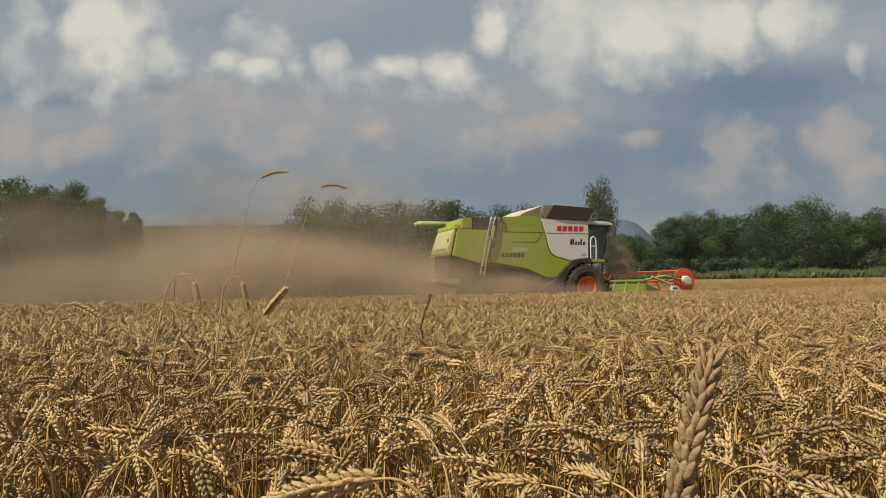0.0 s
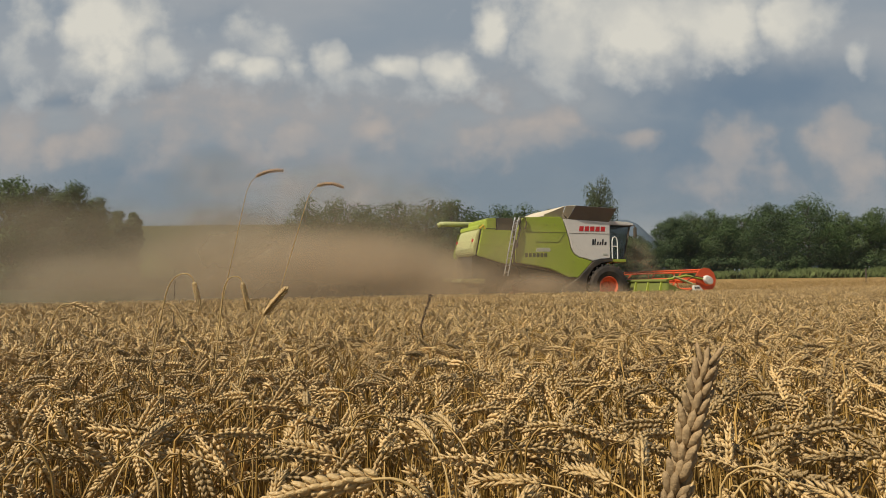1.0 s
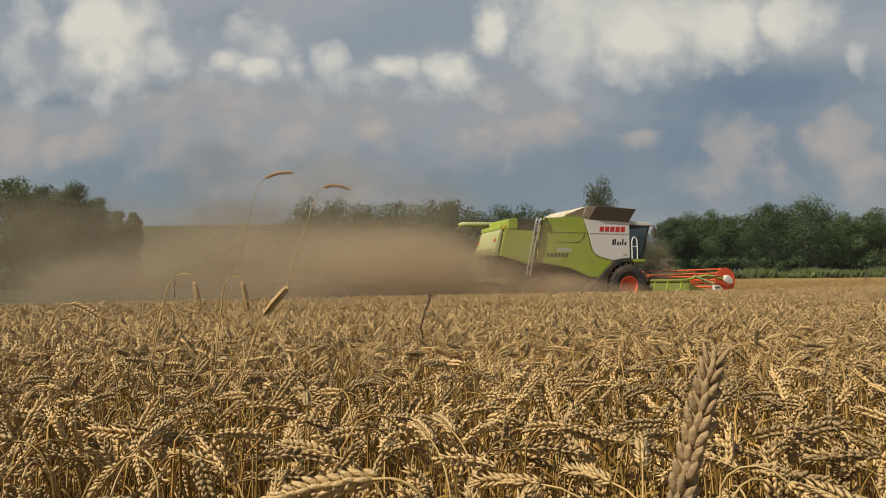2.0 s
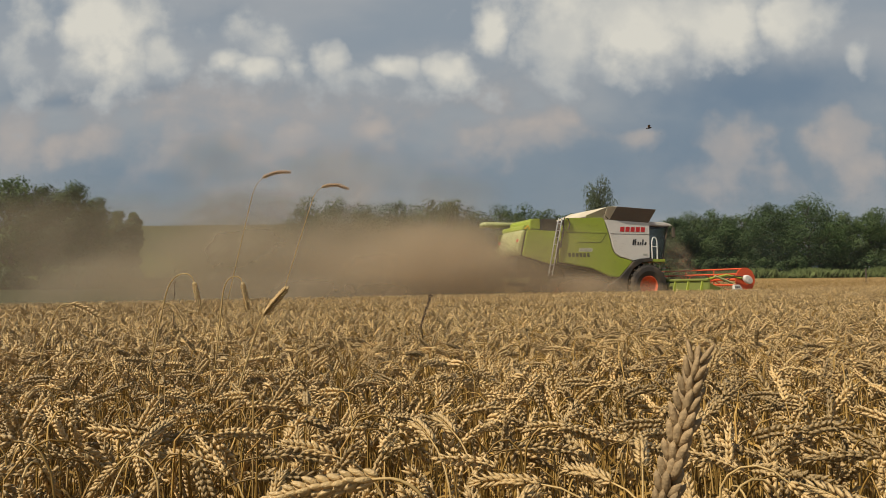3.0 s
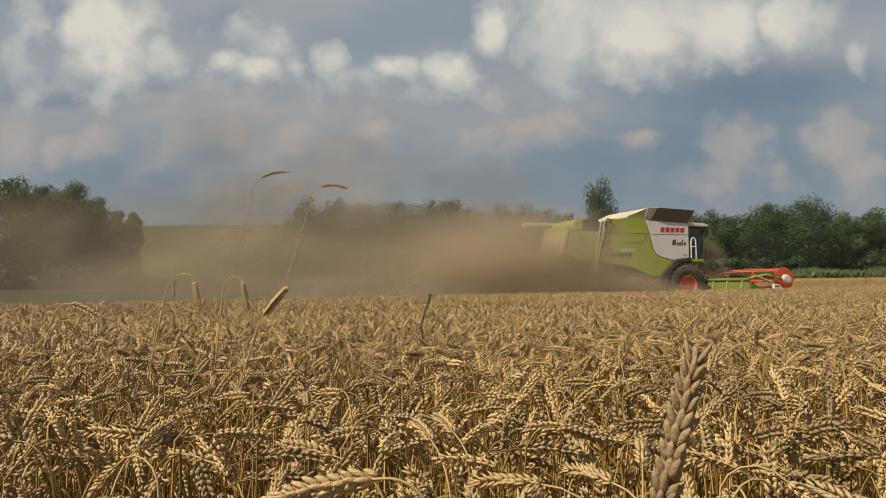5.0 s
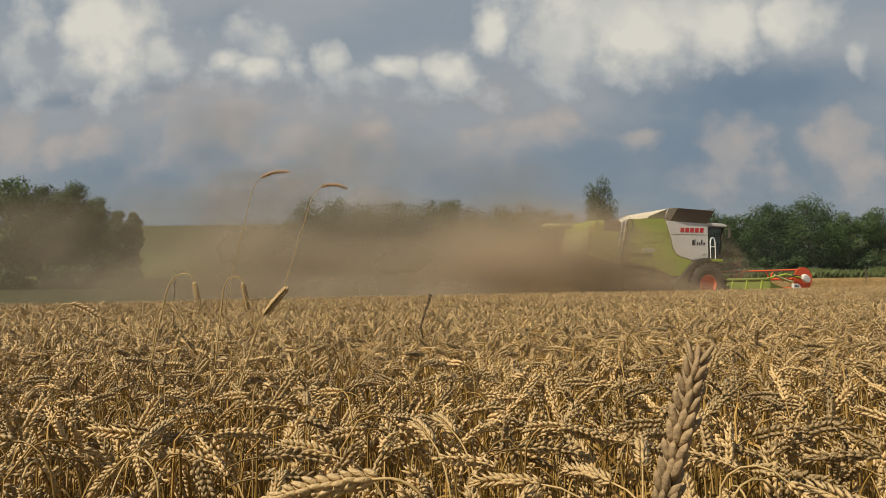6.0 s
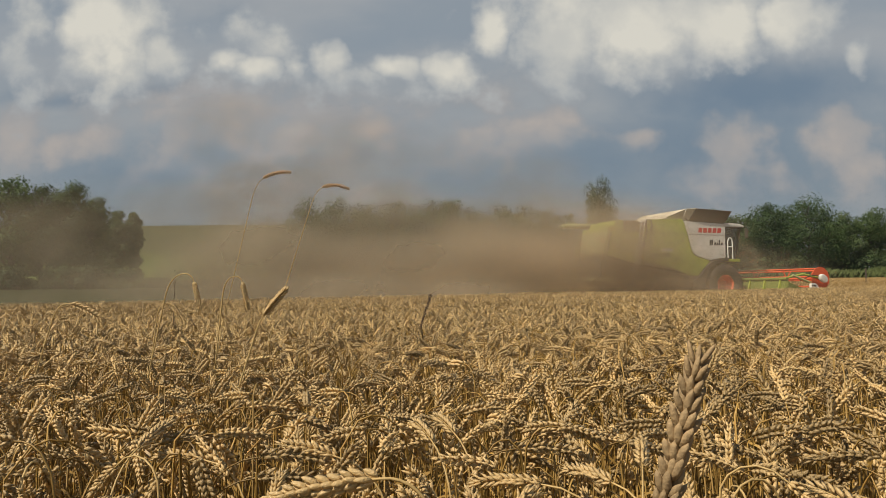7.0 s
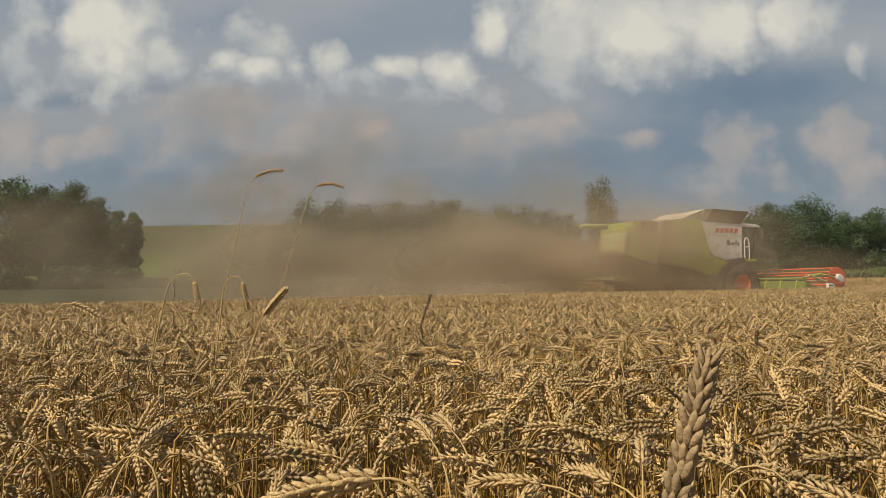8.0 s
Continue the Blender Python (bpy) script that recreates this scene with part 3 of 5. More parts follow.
def build_harvester():
    H = thing("combine_harvester", "dusty lime green and white combine harvester cutting standing wheat", "combine harvester",
              pose(START[0], START[1], 0.007 * START[0], 0, 0, HEADING))
    green = [(-4.42, 2.02), (-4.36, 3.28), (-4.06, 3.90), (-2.30, 3.95), (-2.22, 3.88), (-1.99, 3.20), (-1.84, 2.60), (-1.71, 2.37), (-1.50, 2.235), (-1.12, 2.145), (-0.82, 2.06),
             (-1.52, 1.37), (-1.98, 1.39), (-2.85, 1.75)]
    white = [(-2.18, 3.875), (0.08, 3.77), (0.06, 2.21), (-0.45, 2.16), (-0.79, 2.085), (-1.10, 2.17), (-1.48, 2.26), (-1.68, 2.395), (-1.80, 2.61), (-1.95, 3.205)]
    rear = [(-4.50, 3.33), (-5.88, 3.37), (-6.12, 2.28), (-4.82, 1.93), (-4.50, 1.985)]
    for side in (-1, 1):
        y0, y1 = 1.43 * side, 1.56 * side
        p = part("side_panel", prism(green, y0, y1, 0.025), M_GREEN, H, "lime green side panel")
        e = 1.562 * side
        part("panel_line", box(-4.1, -2.05, e, e + 0.006 * side, 3.275, 3.29), M_SEAM, p)
        part("hatch_line", prism([(-3.5, 2.88), (-2.42, 2.88), (-2.16, 3.24), (-2.13, 3.24), (-2.40, 2.86), (-3.5, 2.86)], e, e + 0.006 * side), M_SEAM, p)
        for k in range(4):
            a = [(-1.75, 2.05), (-1.8, 1.62), (-3.0, 3.6), (-2.6, 3.6)][k]
            part("screw", tube([(a[0], e - 0.01 * side, a[1]), (a[0], e + 0.012 * side, a[1])], 0.022, 8), M_DARK, p)
        bm = bmesh.new()
        for k in range(6):
            box(-4.0 + k * 0.178, -3.87 + k * 0.178, e, e + 0.005 * side, 2.24, 2.40, bm=bm)
        part("model_lettering", bm, M_MODEL, p, "dark plain lettering bars")
        part("model_badge", prism([(-3.52, 2.46), (-2.86, 2.46), (-2.80, 2.54), (-2.86, 2.63), (-3.46, 2.63)], e, e + 0.003 * side), M_BADGE, p, "pale model badge")
        bm = bmesh.new()
        for k in range(3):
            box(-3.42 + k * 0.19, -3.27 + k * 0.19, e, e + 0.005 * side, 2.48, 2.60, bm=bm)
        part("model_number", bm, M_GREY, p, "silver plain lettering bars")
        p = part("white_panel", prism(white, y0, y1 - 0.01 * side, 0.025), M_WHITE, H, "off-white tank side panel")
        e = 1.552 * side
        part("panel_line", box(-1.93, 0.06, e, e + 0.006 * side, 3.255, 3.270), M_FLAP, p)
        for k in range(5):
            x = -1.44 + k * 0.262
            b = prism([(x, 3.36), (x + 0.20, 3.36), (x + 0.23, 3.57), (x + 0.03, 3.57)], e, e + 0.006 * side)
            part("logo_block", b, M_LOGO, p, "red plain logo block")
        bm = bmesh.new()
        for k, (w, h) in enumerate(((0.12, 0.24), (0.07, 0.26), (0.09, 0.14), (0.09, 0.13), (0.08, 0.25), (0.11, 0.13))):
            x = -0.83 + k * 0.122
            join(bm, prism([(x, 2.78), (x + w * 0.8, 2.78), (x + w * 0.8 + 0.03, 2.78 + h), (x + 0.03, 2.78 + h)], e, e + 0.005 * side))
        part("script_lettering", bm, M_INK, p, "black plain lettering bars")
        bm = bmesh.new()
        box(-0.28, -0.08, e, e + 0.005 * side, 2.32, 2.40, bm=bm)
        part("small_sticker", bm, M_GREY, p)
        p = part("rear_side_panel", prism(rear, y0, y1 - 0.03 * side, 0.03), M_GREEN, H, "lime green rear side panel")
        part("pillar_gap", prism([(-4.49, 3.5), (-4.44, 3.5), (-4.5, 2.0), (-4.56, 2.0)], y0, y1 - 0.06 * side), M_DARK, H)
        # fender
        fend = [(-2.60, 0.62), (-2.20, 0.93), (-1.50, 1.38), (-0.84, 2.04), (-0.42, 2.15), (0.12, 2.20), (0.12, 2.06), (-0.42, 1.99), (-0.86, 1.76),
                (-1.14, 1.35), (-1.22, 0.95), (-1.20, 0.55), (-2.50, 0.50)]
        part("fender", prism(fend, 1.02 * side, 1.68 * side, 0.02), M_RUBBER, H, "black plastic mudguard")
    # core, chassis, tank
    part("body_core", prism([(-5.9, 2.35), (-5.8, 3.3), (-4.1, 3.45), (-4.0, 3.85), (-2.3, 3.9), (0.0, 3.72), (0.0, 2.25), (-0.9, 2.0), (-1.6, 1.45),
                             (-3.0, 1.7), (-4.6, 1.95)], -1.42, 1.42, 0.02), M_DARK, H)
    part("chassis", box(-4.9, 0.2, -0.75, 0.75, 0.75, 1.9, 0.03), M_DARK, H, "dark dusty threshing housing")
    part("belt_guard", prism([(-3.9, 1.0), (-1.9, 0.85), (-1.9, 1.35), (-3.2, 1.65), (-4.2, 1.85)], -1.25, -1.15, 0.02), M_DARK, H)
    part("front_axle", tube([(-0.13, -1.2, 0.97), (-0.13, 1.2, 0.97)], 0.17, 14), M_DARK, H)
    part("rear_axle", tube([(-4.3, -1.1, 0.68), (-4.3, 1.1, 0.68)], 0.1, 12), M_DARK, H)
    hood = [(-5.90, 3.375), (-5.97, 3.38), (-6.06, 3.22), (-6.26, 2.58), (-6.24, 2.42), (-6.14, 2.27)]
    p = part("rear_hood", prism(hood, -1.40, 0.80, 0.12), M_PALE, H, "pale dusty rounded rear hood", smooth=False)
    part("rear_cover", prism([(-6.08, 3.20), (-6.28, 2.58), (-6.255, 2.58), (-6.055, 3.20)], -1.10, 0.62, 0.004), M_PALE, p, "pale dusty rear cover")
    for s in (-1, 1):
        part("rear_lamp", box(-6.20, -6.10, -0.25 + 0.96 * s, -0.12 + 0.96 * s, 2.86, 2.98, 0.015), M_LOGO, p, "small red tail lamp")
    part("chopper", prism([(-6.1, 2.35), (-5.0, 2.0), (-4.9, 1.2), (-5.5, 0.95), (-6.15, 1.25)], -0.95, 0.95, 0.04), M_DARK, H, "dark straw chopper")
    part("chaff_spreader", prism([(-6.75, 1.20), (-5.75, 1.12), (-5.65, 1.36), (-6.70, 1.34)], -1.30, 1.30, 0.03), M_PALE, H, "pale green straw deflector")
    p = part("engine_hood", prism([(-5.62, 3.38), (-5.60, 3.80), (-5.52, 3.86), (-5.14, 3.88), (-5.14, 3.38)], -1.25, 0.9, 0.04), M_GREEN, H)
    part("low_hood", prism([(-5.92, 3.38), (-5.90, 3.55), (-5.80, 3.60), (-5.63, 3.60), (-5.63, 3.38)], -1.15, 1.1, 0.03), M_GREEN, H)
    part("hood_slot", box(-5.6, -5.2, -1.258, -1.253, 3.40, 3.44), M_SEAM, p)
    part("air_intake", box(-5.12, -4.40, -1.32, 1.32, 3.34, 3.86, 0.03), M_DARK, H, "black radiator air intake")
    part("yellow_bracket", tube([(-5.95, -1.42, 3.40), (-5.80, -1.42, 3.55), (-5.72, -1.42, 3.38)], 0.035, 8), M_YELLOW, H)
    a = part("unloading_auger", tube([(-6.75, 1.30, 3.80), (-6.55, 1.30, 3.80), (-1.2, 1.35, 3.84)], 0.2, 18, taper=[0.11, 0.12, 0.13]), M_PALE, H, "pale green folded unloading tube", smooth=True)
    part("spout", tube([(-6.75, 1.30, 3.80), (-6.88, 1.30, 3.72)], 0.10, 14), M_PALE, a)
    # grain tank flaps, leaning outward
    def leaf(name, quad, mat, label):
        bm = bmesh.new()
        f = bm.faces.new([bm.verts.new(q) for q in quad])
        bm.normal_update()
        off = f.normal * 0.025
        for g in bmesh.ops.extrude_face_region(bm, geom=[f])["geom"]:
            if isinstance(g, bmesh.types.BMVert):
                g.co += off
        return part(name, bm, mat, H, label)
    for s in (-1, 1):
        leaf("tank_flap", [(-1.93, 1.50 * s, 3.87), (0.04, 1.50 * s, 3.79), (0.30, 1.72 * s, 4.36), (-1.66, 1.72 * s, 4.44)], M_FLAP, "open grey-brown grain tank side flap")
        leaf("tank_corner", [(-1.95, 1.50 * s, 3.87), (-1.68, 1.72 * s, 4.44), (-2.12, 1.66 * s, 4.42), (-2.22, 1.45 * s, 3.93)], M_CREAM, "cream tarpaulin tank corner")
        leaf("tank_gusset", [(-2.24, 1.44 * s, 3.93), (-2.14, 1.60 * s, 4.41), (-3.05, 1.45 * s, 4.05), (-3.05, 1.40 * s, 3.95)], M_CREAM, "cream tarpaulin gusset")
    leaf("front_flap", [(0.05, -1.45, 3.80), (0.05, 1.45, 3.80), (0.32, 1.62, 4.34), (0.32, -1.62, 4.34)], M_FLAP, "open grey-brown grain tank front flap")
    leaf("rear_flap", [(-3.05, -1.42, 4.00), (-3.05, 1.42, 4.00), (-2.14, 1.58, 4.41), (-2.14, -1.58, 4.41)], M_CREAM, "cream tarpaulin tank cover")
    for s in (-1, 1):
        part("flap_stay", tube([(-2.22, 1.49 * s, 4.12), (-2.02, 1.55 * s, 3.90)], 0.025, 6), M_DARK, H)
    # ladder on the side
    for dx in (0.0, 0.17):
        part("ladder_rail", tube([(-5.00 + dx, -1.66, 1.45), (-4.52 + dx, -1.66, 3.70), (-4.44 + dx, -1.60, 3.86)], 0.028, 8), M_STEEL, H, "galvanised ladder rail")
    for k in range(8):
        z = 1.6 + k * 0.29
        x = -4.98 + (z - 1.45) * 0.215
        part("rung", tube([(x, -1.66, z), (x + 0.17, -1.66, z)], 0.02, 6), M_STEEL, H)
    part("hose", tube([(-4.72, -1.60, 1.5), (-4.62, -1.62, 2.2), (-4.40, -1.64, 2.8), (-4.22, -1.62, 3.4), (-4.30, -1.58, 3.84)], 0.035, 8), M_RUBBER, H)
    part("hose_loop", tube([(-4.0, -1.58, 3.40), (-3.93, -1.62, 3.62), (-4.0, -1.62, 3.86), (-4.16, -1.58, 3.90), (-4.22, -1.58, 3.6)], 0.03, 8), M_RUBBER, H)
    part("ladder_box", box(-4.52, -4.34, -1.66, -1.57, 2.62, 2.92, 0.02), M_DARK, H)
    # cab
    part("cab_floor", box(0.1, 1.15, -0.95, 0.95, 2.02, 2.18, 0.03), M_DARK, H)
    for s in (-1, 1):
        part("cab_pillar", tube([(1.12, 0.93 * s, 2.15), (1.48, 0.93 * s, 3.72)], 0.04, 8), M_DARK, H)
        part("cab_pillar", tube([(0.14, 0.95 * s, 2.15), (0.14, 0.95 * s, 3.74)], 0.05, 8), M_DARK, H)
        part("side_window", prism([(0.18, 2.2), (1.10, 2.2), (1.43, 3.68), (0.18, 3.70)], 0.935 * s, 0.945 * s), M_GLASS, H, "dark tinted cab side window")
        part("mirror", box(1.52, 1.60, 1.12 * s, 1.32 * s, 3.15, 3.62, 0.03), M_DARK, H)
        part("mirror_arm", tube([(1.45, 0.9 * s, 3.72), (1.55, 1.2 * s, 3.70), (1.56, 1.22 * s, 3.4)], 0.018, 6), M_DARK, H)
    part("windscreen", prism([(1.14, 2.2), (1.15, 2.2), (1.50, 3.7), (1.49, 3.7)], -0.9, 0.9), M_GLASS, H, "tinted cab windscreen")
    part("cab_back_wall", box(0.09, 0.13, -0.93, 0.93, 2.18, 3.74), M_CAB, H)
    R = part("cab_roof", prism([(0.06, 3.72), (0.06, 3.84), (0.3, 3.90), (1.36, 3.86), (1.63, 3.78), (1.66, 3.70), (1.3, 3.70)], -1.02, 1.02, 0.03), M_WHITE, H, "off-white cab roof")
    part("roof_edge", box(0.1, 1.5, -1.03, 1.03, 3.655, 3.70, 0.01), M_DARK, R)
    for y in (-0.75, -0.45, 0.45, 0.75):
        part("work_lamp", box(1.56, 1.64, y - 0.09, y + 0.09, 3.66, 3.76, 0.02), M_DARK, R)
    part("driver_seat", prism([(0.3, 2.18), (0.85, 2.18), (0.85, 2.62), (0.52, 2.66), (0.40, 3.35), (0.27, 3.35)], -0.27, 0.27, 0.05), M_DARK, H, "dark empty driver seat")
    part("steering_column", tube([(1.0, 0, 2.18), (0.92, 0, 2.85)], 0.05, 8), M_DARK, H)
    part("platform", box(0.14, 0.82, -1.62, -1.0, 2.03, 2.16, 0.02), M_GREEN, H, "lime green entry platform")
    part("handrail", tube([(0.14, -1.60, 2.16), (0.14, -1.60, 2.95), (0.19, -1.60, 3.10), (0.27, -1.60, 3.14), (0.36, -1.60, 3.08), (0.40, -1.60, 2.94), (0.40, -1.60, 2.16)], 0.026, 8), M_RAIL, H, "white tubular handrail")
    part("handrail_bar", tube([(0.14, -1.60, 2.72), (0.40, -1.60, 2.72)], 0.02, 8), M_RAIL, H)
    part("platform_post", tube([(0.30, -1.4, 2.03), (0.30, -1.3, 1.75)], 0.04, 8), M_DARK, H)
    # wheels
    wheels = [build_wheel(H, "front_wheel", -0.13, s * 1.34, 0.97, 0.84, 22) for s in (-1, 1)]
    wheels += [build_wheel(H, "rear_wheel", -4.3, s * 1.25, 0.68, 0.48, 18) for s in (-1, 1)]
    # cutting table
    part("feeder_house", prism([(0.4, 0.9), (0.4, 1.70), (1.2, 1.25), (1.2, 0.4)], -0.78, 0.78, 0.03), M_GREEN, H, "lime green feeder house")
    T = part("header", prism([(1.10, 0.25), (1.20, 1.10), (1.30, 1.14), (1.30, 0.30), (3.0, 0.18), (3.0, 0.10)], -3.95, 3.95, 0.012), M_GREEN_SHADED, H, "lime green cutting table")
    part("top_beam", tube([(1.22, -3.95, 1.20), (1.22, 3.95, 1.20)], 0.07, 10), M_GREEN_SHADED, T)
    for k in range(9):
        y = -3.6 + 0.9 * k
        part("back_rib", prism([(0.98, 0.5), (1.18, 0.5), (1.22, 1.16), (1.14, 1.16)], y - 0.03, y + 0.03), M_GREEN, T)
    part("intake_auger", tube([(2.45, -3.85, 0.62), (2.45, 3.85, 0.62)], 0.2, 16), M_RED, T, "red intake auger")
    for s in (-1, 1):
        part("end_wall", prism([(1.15, 0.15), (1.20, 1.08), (1.60, 0.92), (3.3, 0.42), (3.55, 0.12)], 3.95 * s, 4.02 * s, 0.012), M_GREEN_SHADED, T)
        part("divider", prism([(2.30, 0.55), (2.32, 1.00), (2.62, 1.00), (2.85, 0.72), (4.3, 0.15), (4.2, 0.08), (2.8, 0.4)], 4.02 * s, 4.16 * s, 0.03), M_WHITE, T, "off-white crop divider")
        bm = bmesh.new()
        for k in range(3):
            box(2.36 + k * 0.085, 2.42 + k * 0.085, 4.162 * s, 4.166 * s, 0.86, 0.93, bm=bm)
        part("divider_lettering", bm, M_INK, T, "dark plain lettering bars")
        part("reel_arm", tube([(1.22, 3.80 * s, 1.22), (2.2, 3.84 * s, 1.40), (3.12, 3.90 * s, 1.22)], 0.05, 8), M_GREEN, T, "lime green reel arm")
        part("lift_cylinder", tube([(1.55, 3.90 * s, 1.36), (2.40, 3.96 * s, 1.06)], 0.05, 8), M_PALE, T, "pale green hydraulic cylinder")
        part("drive_cover", lathe([(0.02, 4.12 * s), (0.16, 4.11 * s), (0.205, 4.06 * s), (0.205, 4.0 * s), (0.02, 4.0 * s)], 20), M_WHITE, T, "off-white oval drive cover").matrix_basis = pose(3.13, 0, 1.21, 0, 25, 0) @ Matrix.Diagonal((1.25, 1, 0.85, 1))
        part("hydraulic_hose", tube([(2.0, 3.86 * s, 1.1), (2.5, 3.98 * s, 1.36), (2.9, 4.02 * s, 1.32), (3.1, 4.06 * s, 1.2)], 0.022, 6), M_RUBBER, T)
    reel = new("reel")
    reel.parent = T
    reel.matrix_basis = pose(3.12, 0, 1.21)
    for s in (-1, 1):
        bm = prism([(0.52 * math.cos(radians(a)), 0.52 * math.sin(radians(a))) for a in range(15, 375, 30)], 3.86 * s, 3.90 * s, 0.006)
        part("end_shield", bm, M_RED, reel, "red-orange reel end shield")
    for k in range(6):
        a = radians(60 * k)
        c = (0.46 * math.cos(a), 0.46 * math.sin(a))
        bm = tube([(c[0], -3.86, c[1]), (c[0], 3.86, c[1])], 0.035, 8)
        part("reel_bat", bm, M_RED, reel)
        bm = bmesh.new()
        for j in range(50):
            y = -3.8 + j * 0.155
            tube([(c[0], y, c[1]), (c[0] * 1.02 - 0.04, y, c[1] - 0.22)], 0.008, 4, bm)
        tagged(part("tine_strip", bm, M_DARK, reel), kind="stuff")
    for y in (-1.95, 0.0, 1.95):
        for k in range(6):
            a = radians(60 * k)
            part("reel_spoke", tube([(0, y, 0), (0.46 * math.cos(a), y, 0.46 * math.sin(a))], 0.03, 6), M_RED, reel)
    part("reel_shaft", tube([(0, -3.86, 0), (0, 3.86, 0)], 0.06, 10), M_RED, reel)
    return H, wheels, reel


HARVESTER, WHEELS, REEL = build_harvester()


# ---- standing wheat ----
def stalk_path(height, lean, nod, bend, ear, sag, steps=10, arch=5, curl=1.0):
    """Centre line in the xz plane: a leaning straw, an arch, the ear. Returns straw points and ear points with directions."""
    def run(p, a, length, turn, n, power=1.0):
        out = [(p[0], p[1], a)]
        for k in range(n):
            a += turn * (((k + 1) / n) ** power - (k / n) ** power)
            p = (p[0] + math.sin(a) * length / n, p[1] + math.cos(a) * length / n)
            out.append((p[0], p[1], a))
        return out
    straight = max(0.1, height - bend * 0.55)
    s1 = run((0, 0), lean * 0.3, straight, lean * 0.7, 3)
    s2 = run(s1[-1][:2], s1[-1][2], bend, nod, arch, curl)
    s3 = run(s2[-1][:2], s2[-1][2], ear, sag, steps)
    return s1 + s2[1:], s3


def spindle(p, d, side, length, radius, sides, rings):
    """A grain husk: pointed at both ends."""
    d, side = d / np.linalg.norm(d), side / np.linalg.norm(side)
    up = np.cross(d, side)
    v = [p]
    for f, r in rings:
        for k in range(sides):
            a = 2 * np.pi * k / sides
            v.append(p + d * length * f + (side * np.cos(a) + up * np.sin(a)) * radius * r)
    v.append(p + d * length)
    t = []
    for k in range(sides):
        t.append((0, 1 + (k + 1) % sides, 1 + k))
    for q in range(len(rings) - 1):
        for k in range(sides):
            a, b = 1 + q * sides + k, 1 + q * sides + (k + 1) % sides
            t += [(a, b, b + sides), (a, b + sides, a + sides)]
    last = 1 + (len(rings) - 1) * sides
    for k in range(sides):
        t.append((last + k, last + (k + 1) % sides, len(v) - 1))
    return np.array(v), np.array(t)


def ear_arrays(line, spikelets, florets, sides, rings, rng, thick=1.0, twist=0.0, pieces=False, flare=0.46, loose=0.13):
    """Spikelets in two rows along the ear, each a fan of husks."""
    V, T, n = [], [], 0
    ct, st = math.cos(twist), math.sin(twist)
    length = sum(math.dist(a[:2], b[:2]) for a, b in zip(line, line[1:]))
    for i in range(spikelets):
        f = (i + 0.3) / spikelets
        q = f * (len(line) - 1)
        j = min(int(q), len(line) - 2)
        w = q - j
        x, z = (line[j][k] * (1 - w) + line[j + 1][k] * w for k in (0, 1))
        a = line[j][2]
        d = np.array([math.sin(a), 0, math.cos(a)])
        nrm = np.array([math.cos(a), 0, -math.sin(a)])
        bi = np.array([0, 1.0, 0])
        row = bi * ct + nrm * st
        fan = nrm * ct - bi * st
        s = 1 if i % 2 else -1
        size = (0.75 + 0.5 * math.sin(math.pi * min(1, f * 0.85 + 0.18))) * thick
        if i == spikelets - 1:
            s = 0
        for k in range(florets):
            g = (k - (florets - 1) / 2) * 0.55 if florets > 1 else 0
            dd = d + row * flare * s + fan * g * 0.85 * flare / 0.46 + rng.normal(0, loose, 3)
            p = np.array([x, 0, z]) + row * 0.0016 * s + fan * g * 0.003
            v, t = spindle(p, dd, fan, length / spikelets * (3.2 if florets > 1 else 3.2) * rng.uniform(0.85, 1.15) * (0.85 + 0.15 * size), 0.0026 * size * (1.0 if florets > 1 else 1.35), sides, rings)
            V.append(v)
            T.append(t + n)
            n += len(v)
    if pieces:
        out = []
        for i in range(spikelets):
            vs = V[i * florets:(i + 1) * florets]
            starts = np.cumsum([0] + [len(v) for v in V[:i * florets + florets]])
            ts = [t - starts[i * florets] for t in T[i * florets:(i + 1) * florets]]
            out.append((np.concatenate(vs), np.concatenate(ts)))
        return out
    return np.concatenate(V), np.concatenate(T)


def straw_arrays(line, radius, sides):
    V, T = [], []
    for i, (x, z, a) in enumerate(line):
        r = radius * (1.15 - 0.45 * i / len(line))
        nrm = np.array([math.cos(a), 0, -math.sin(a)])
        for k in range(sides):
            b = 2 * math.pi * k / sides
            V.append(np.array([x, 0, z]) + nrm * r * math.cos(b) + np.array([0, r * math.sin(b), 0]))
    for i in range(len(line) - 1):
        for k in range(sides):
            a, b = i * sides + k, i * sides + (k + 1) % sides
            T += [(a, b, b + sides), (a, b + sides, a + sides)]
    return np.array(V), np.array(T)


def leaf_arrays(z0, length, az, rng):
    """A dry, folded leaf hanging from the straw."""
    V, T = [], []
    n = 5
    for i in range(n + 1):
        f = i / n
        r = length * (0.75 * f)
        z = z0 + length * (0.55 * f - 1.0 * f * f)
        w = 0.0045 * (1 - f) ** 0.6 + 0.0006
        c = np.array([math.cos(az + f) * r, math.sin(az + f) * r, z])
        side = np.array([-math.sin(az), math.cos(az), 0.4])
        V += [c - side * w, c + side * w]
    for i in range(n):
        a = 2 * i
        T += [(a, a + 1, a + 3), (a, a + 3, a + 2)]
    return np.array(V), np.array(T)


FINE = [(0.18, 0.85), (0.52, 1.0)]
PLUMP = [(0.14, 0.75), (0.42, 1.0), (0.76, 0.74)]
COARSE = [(0.38, 1.0)]


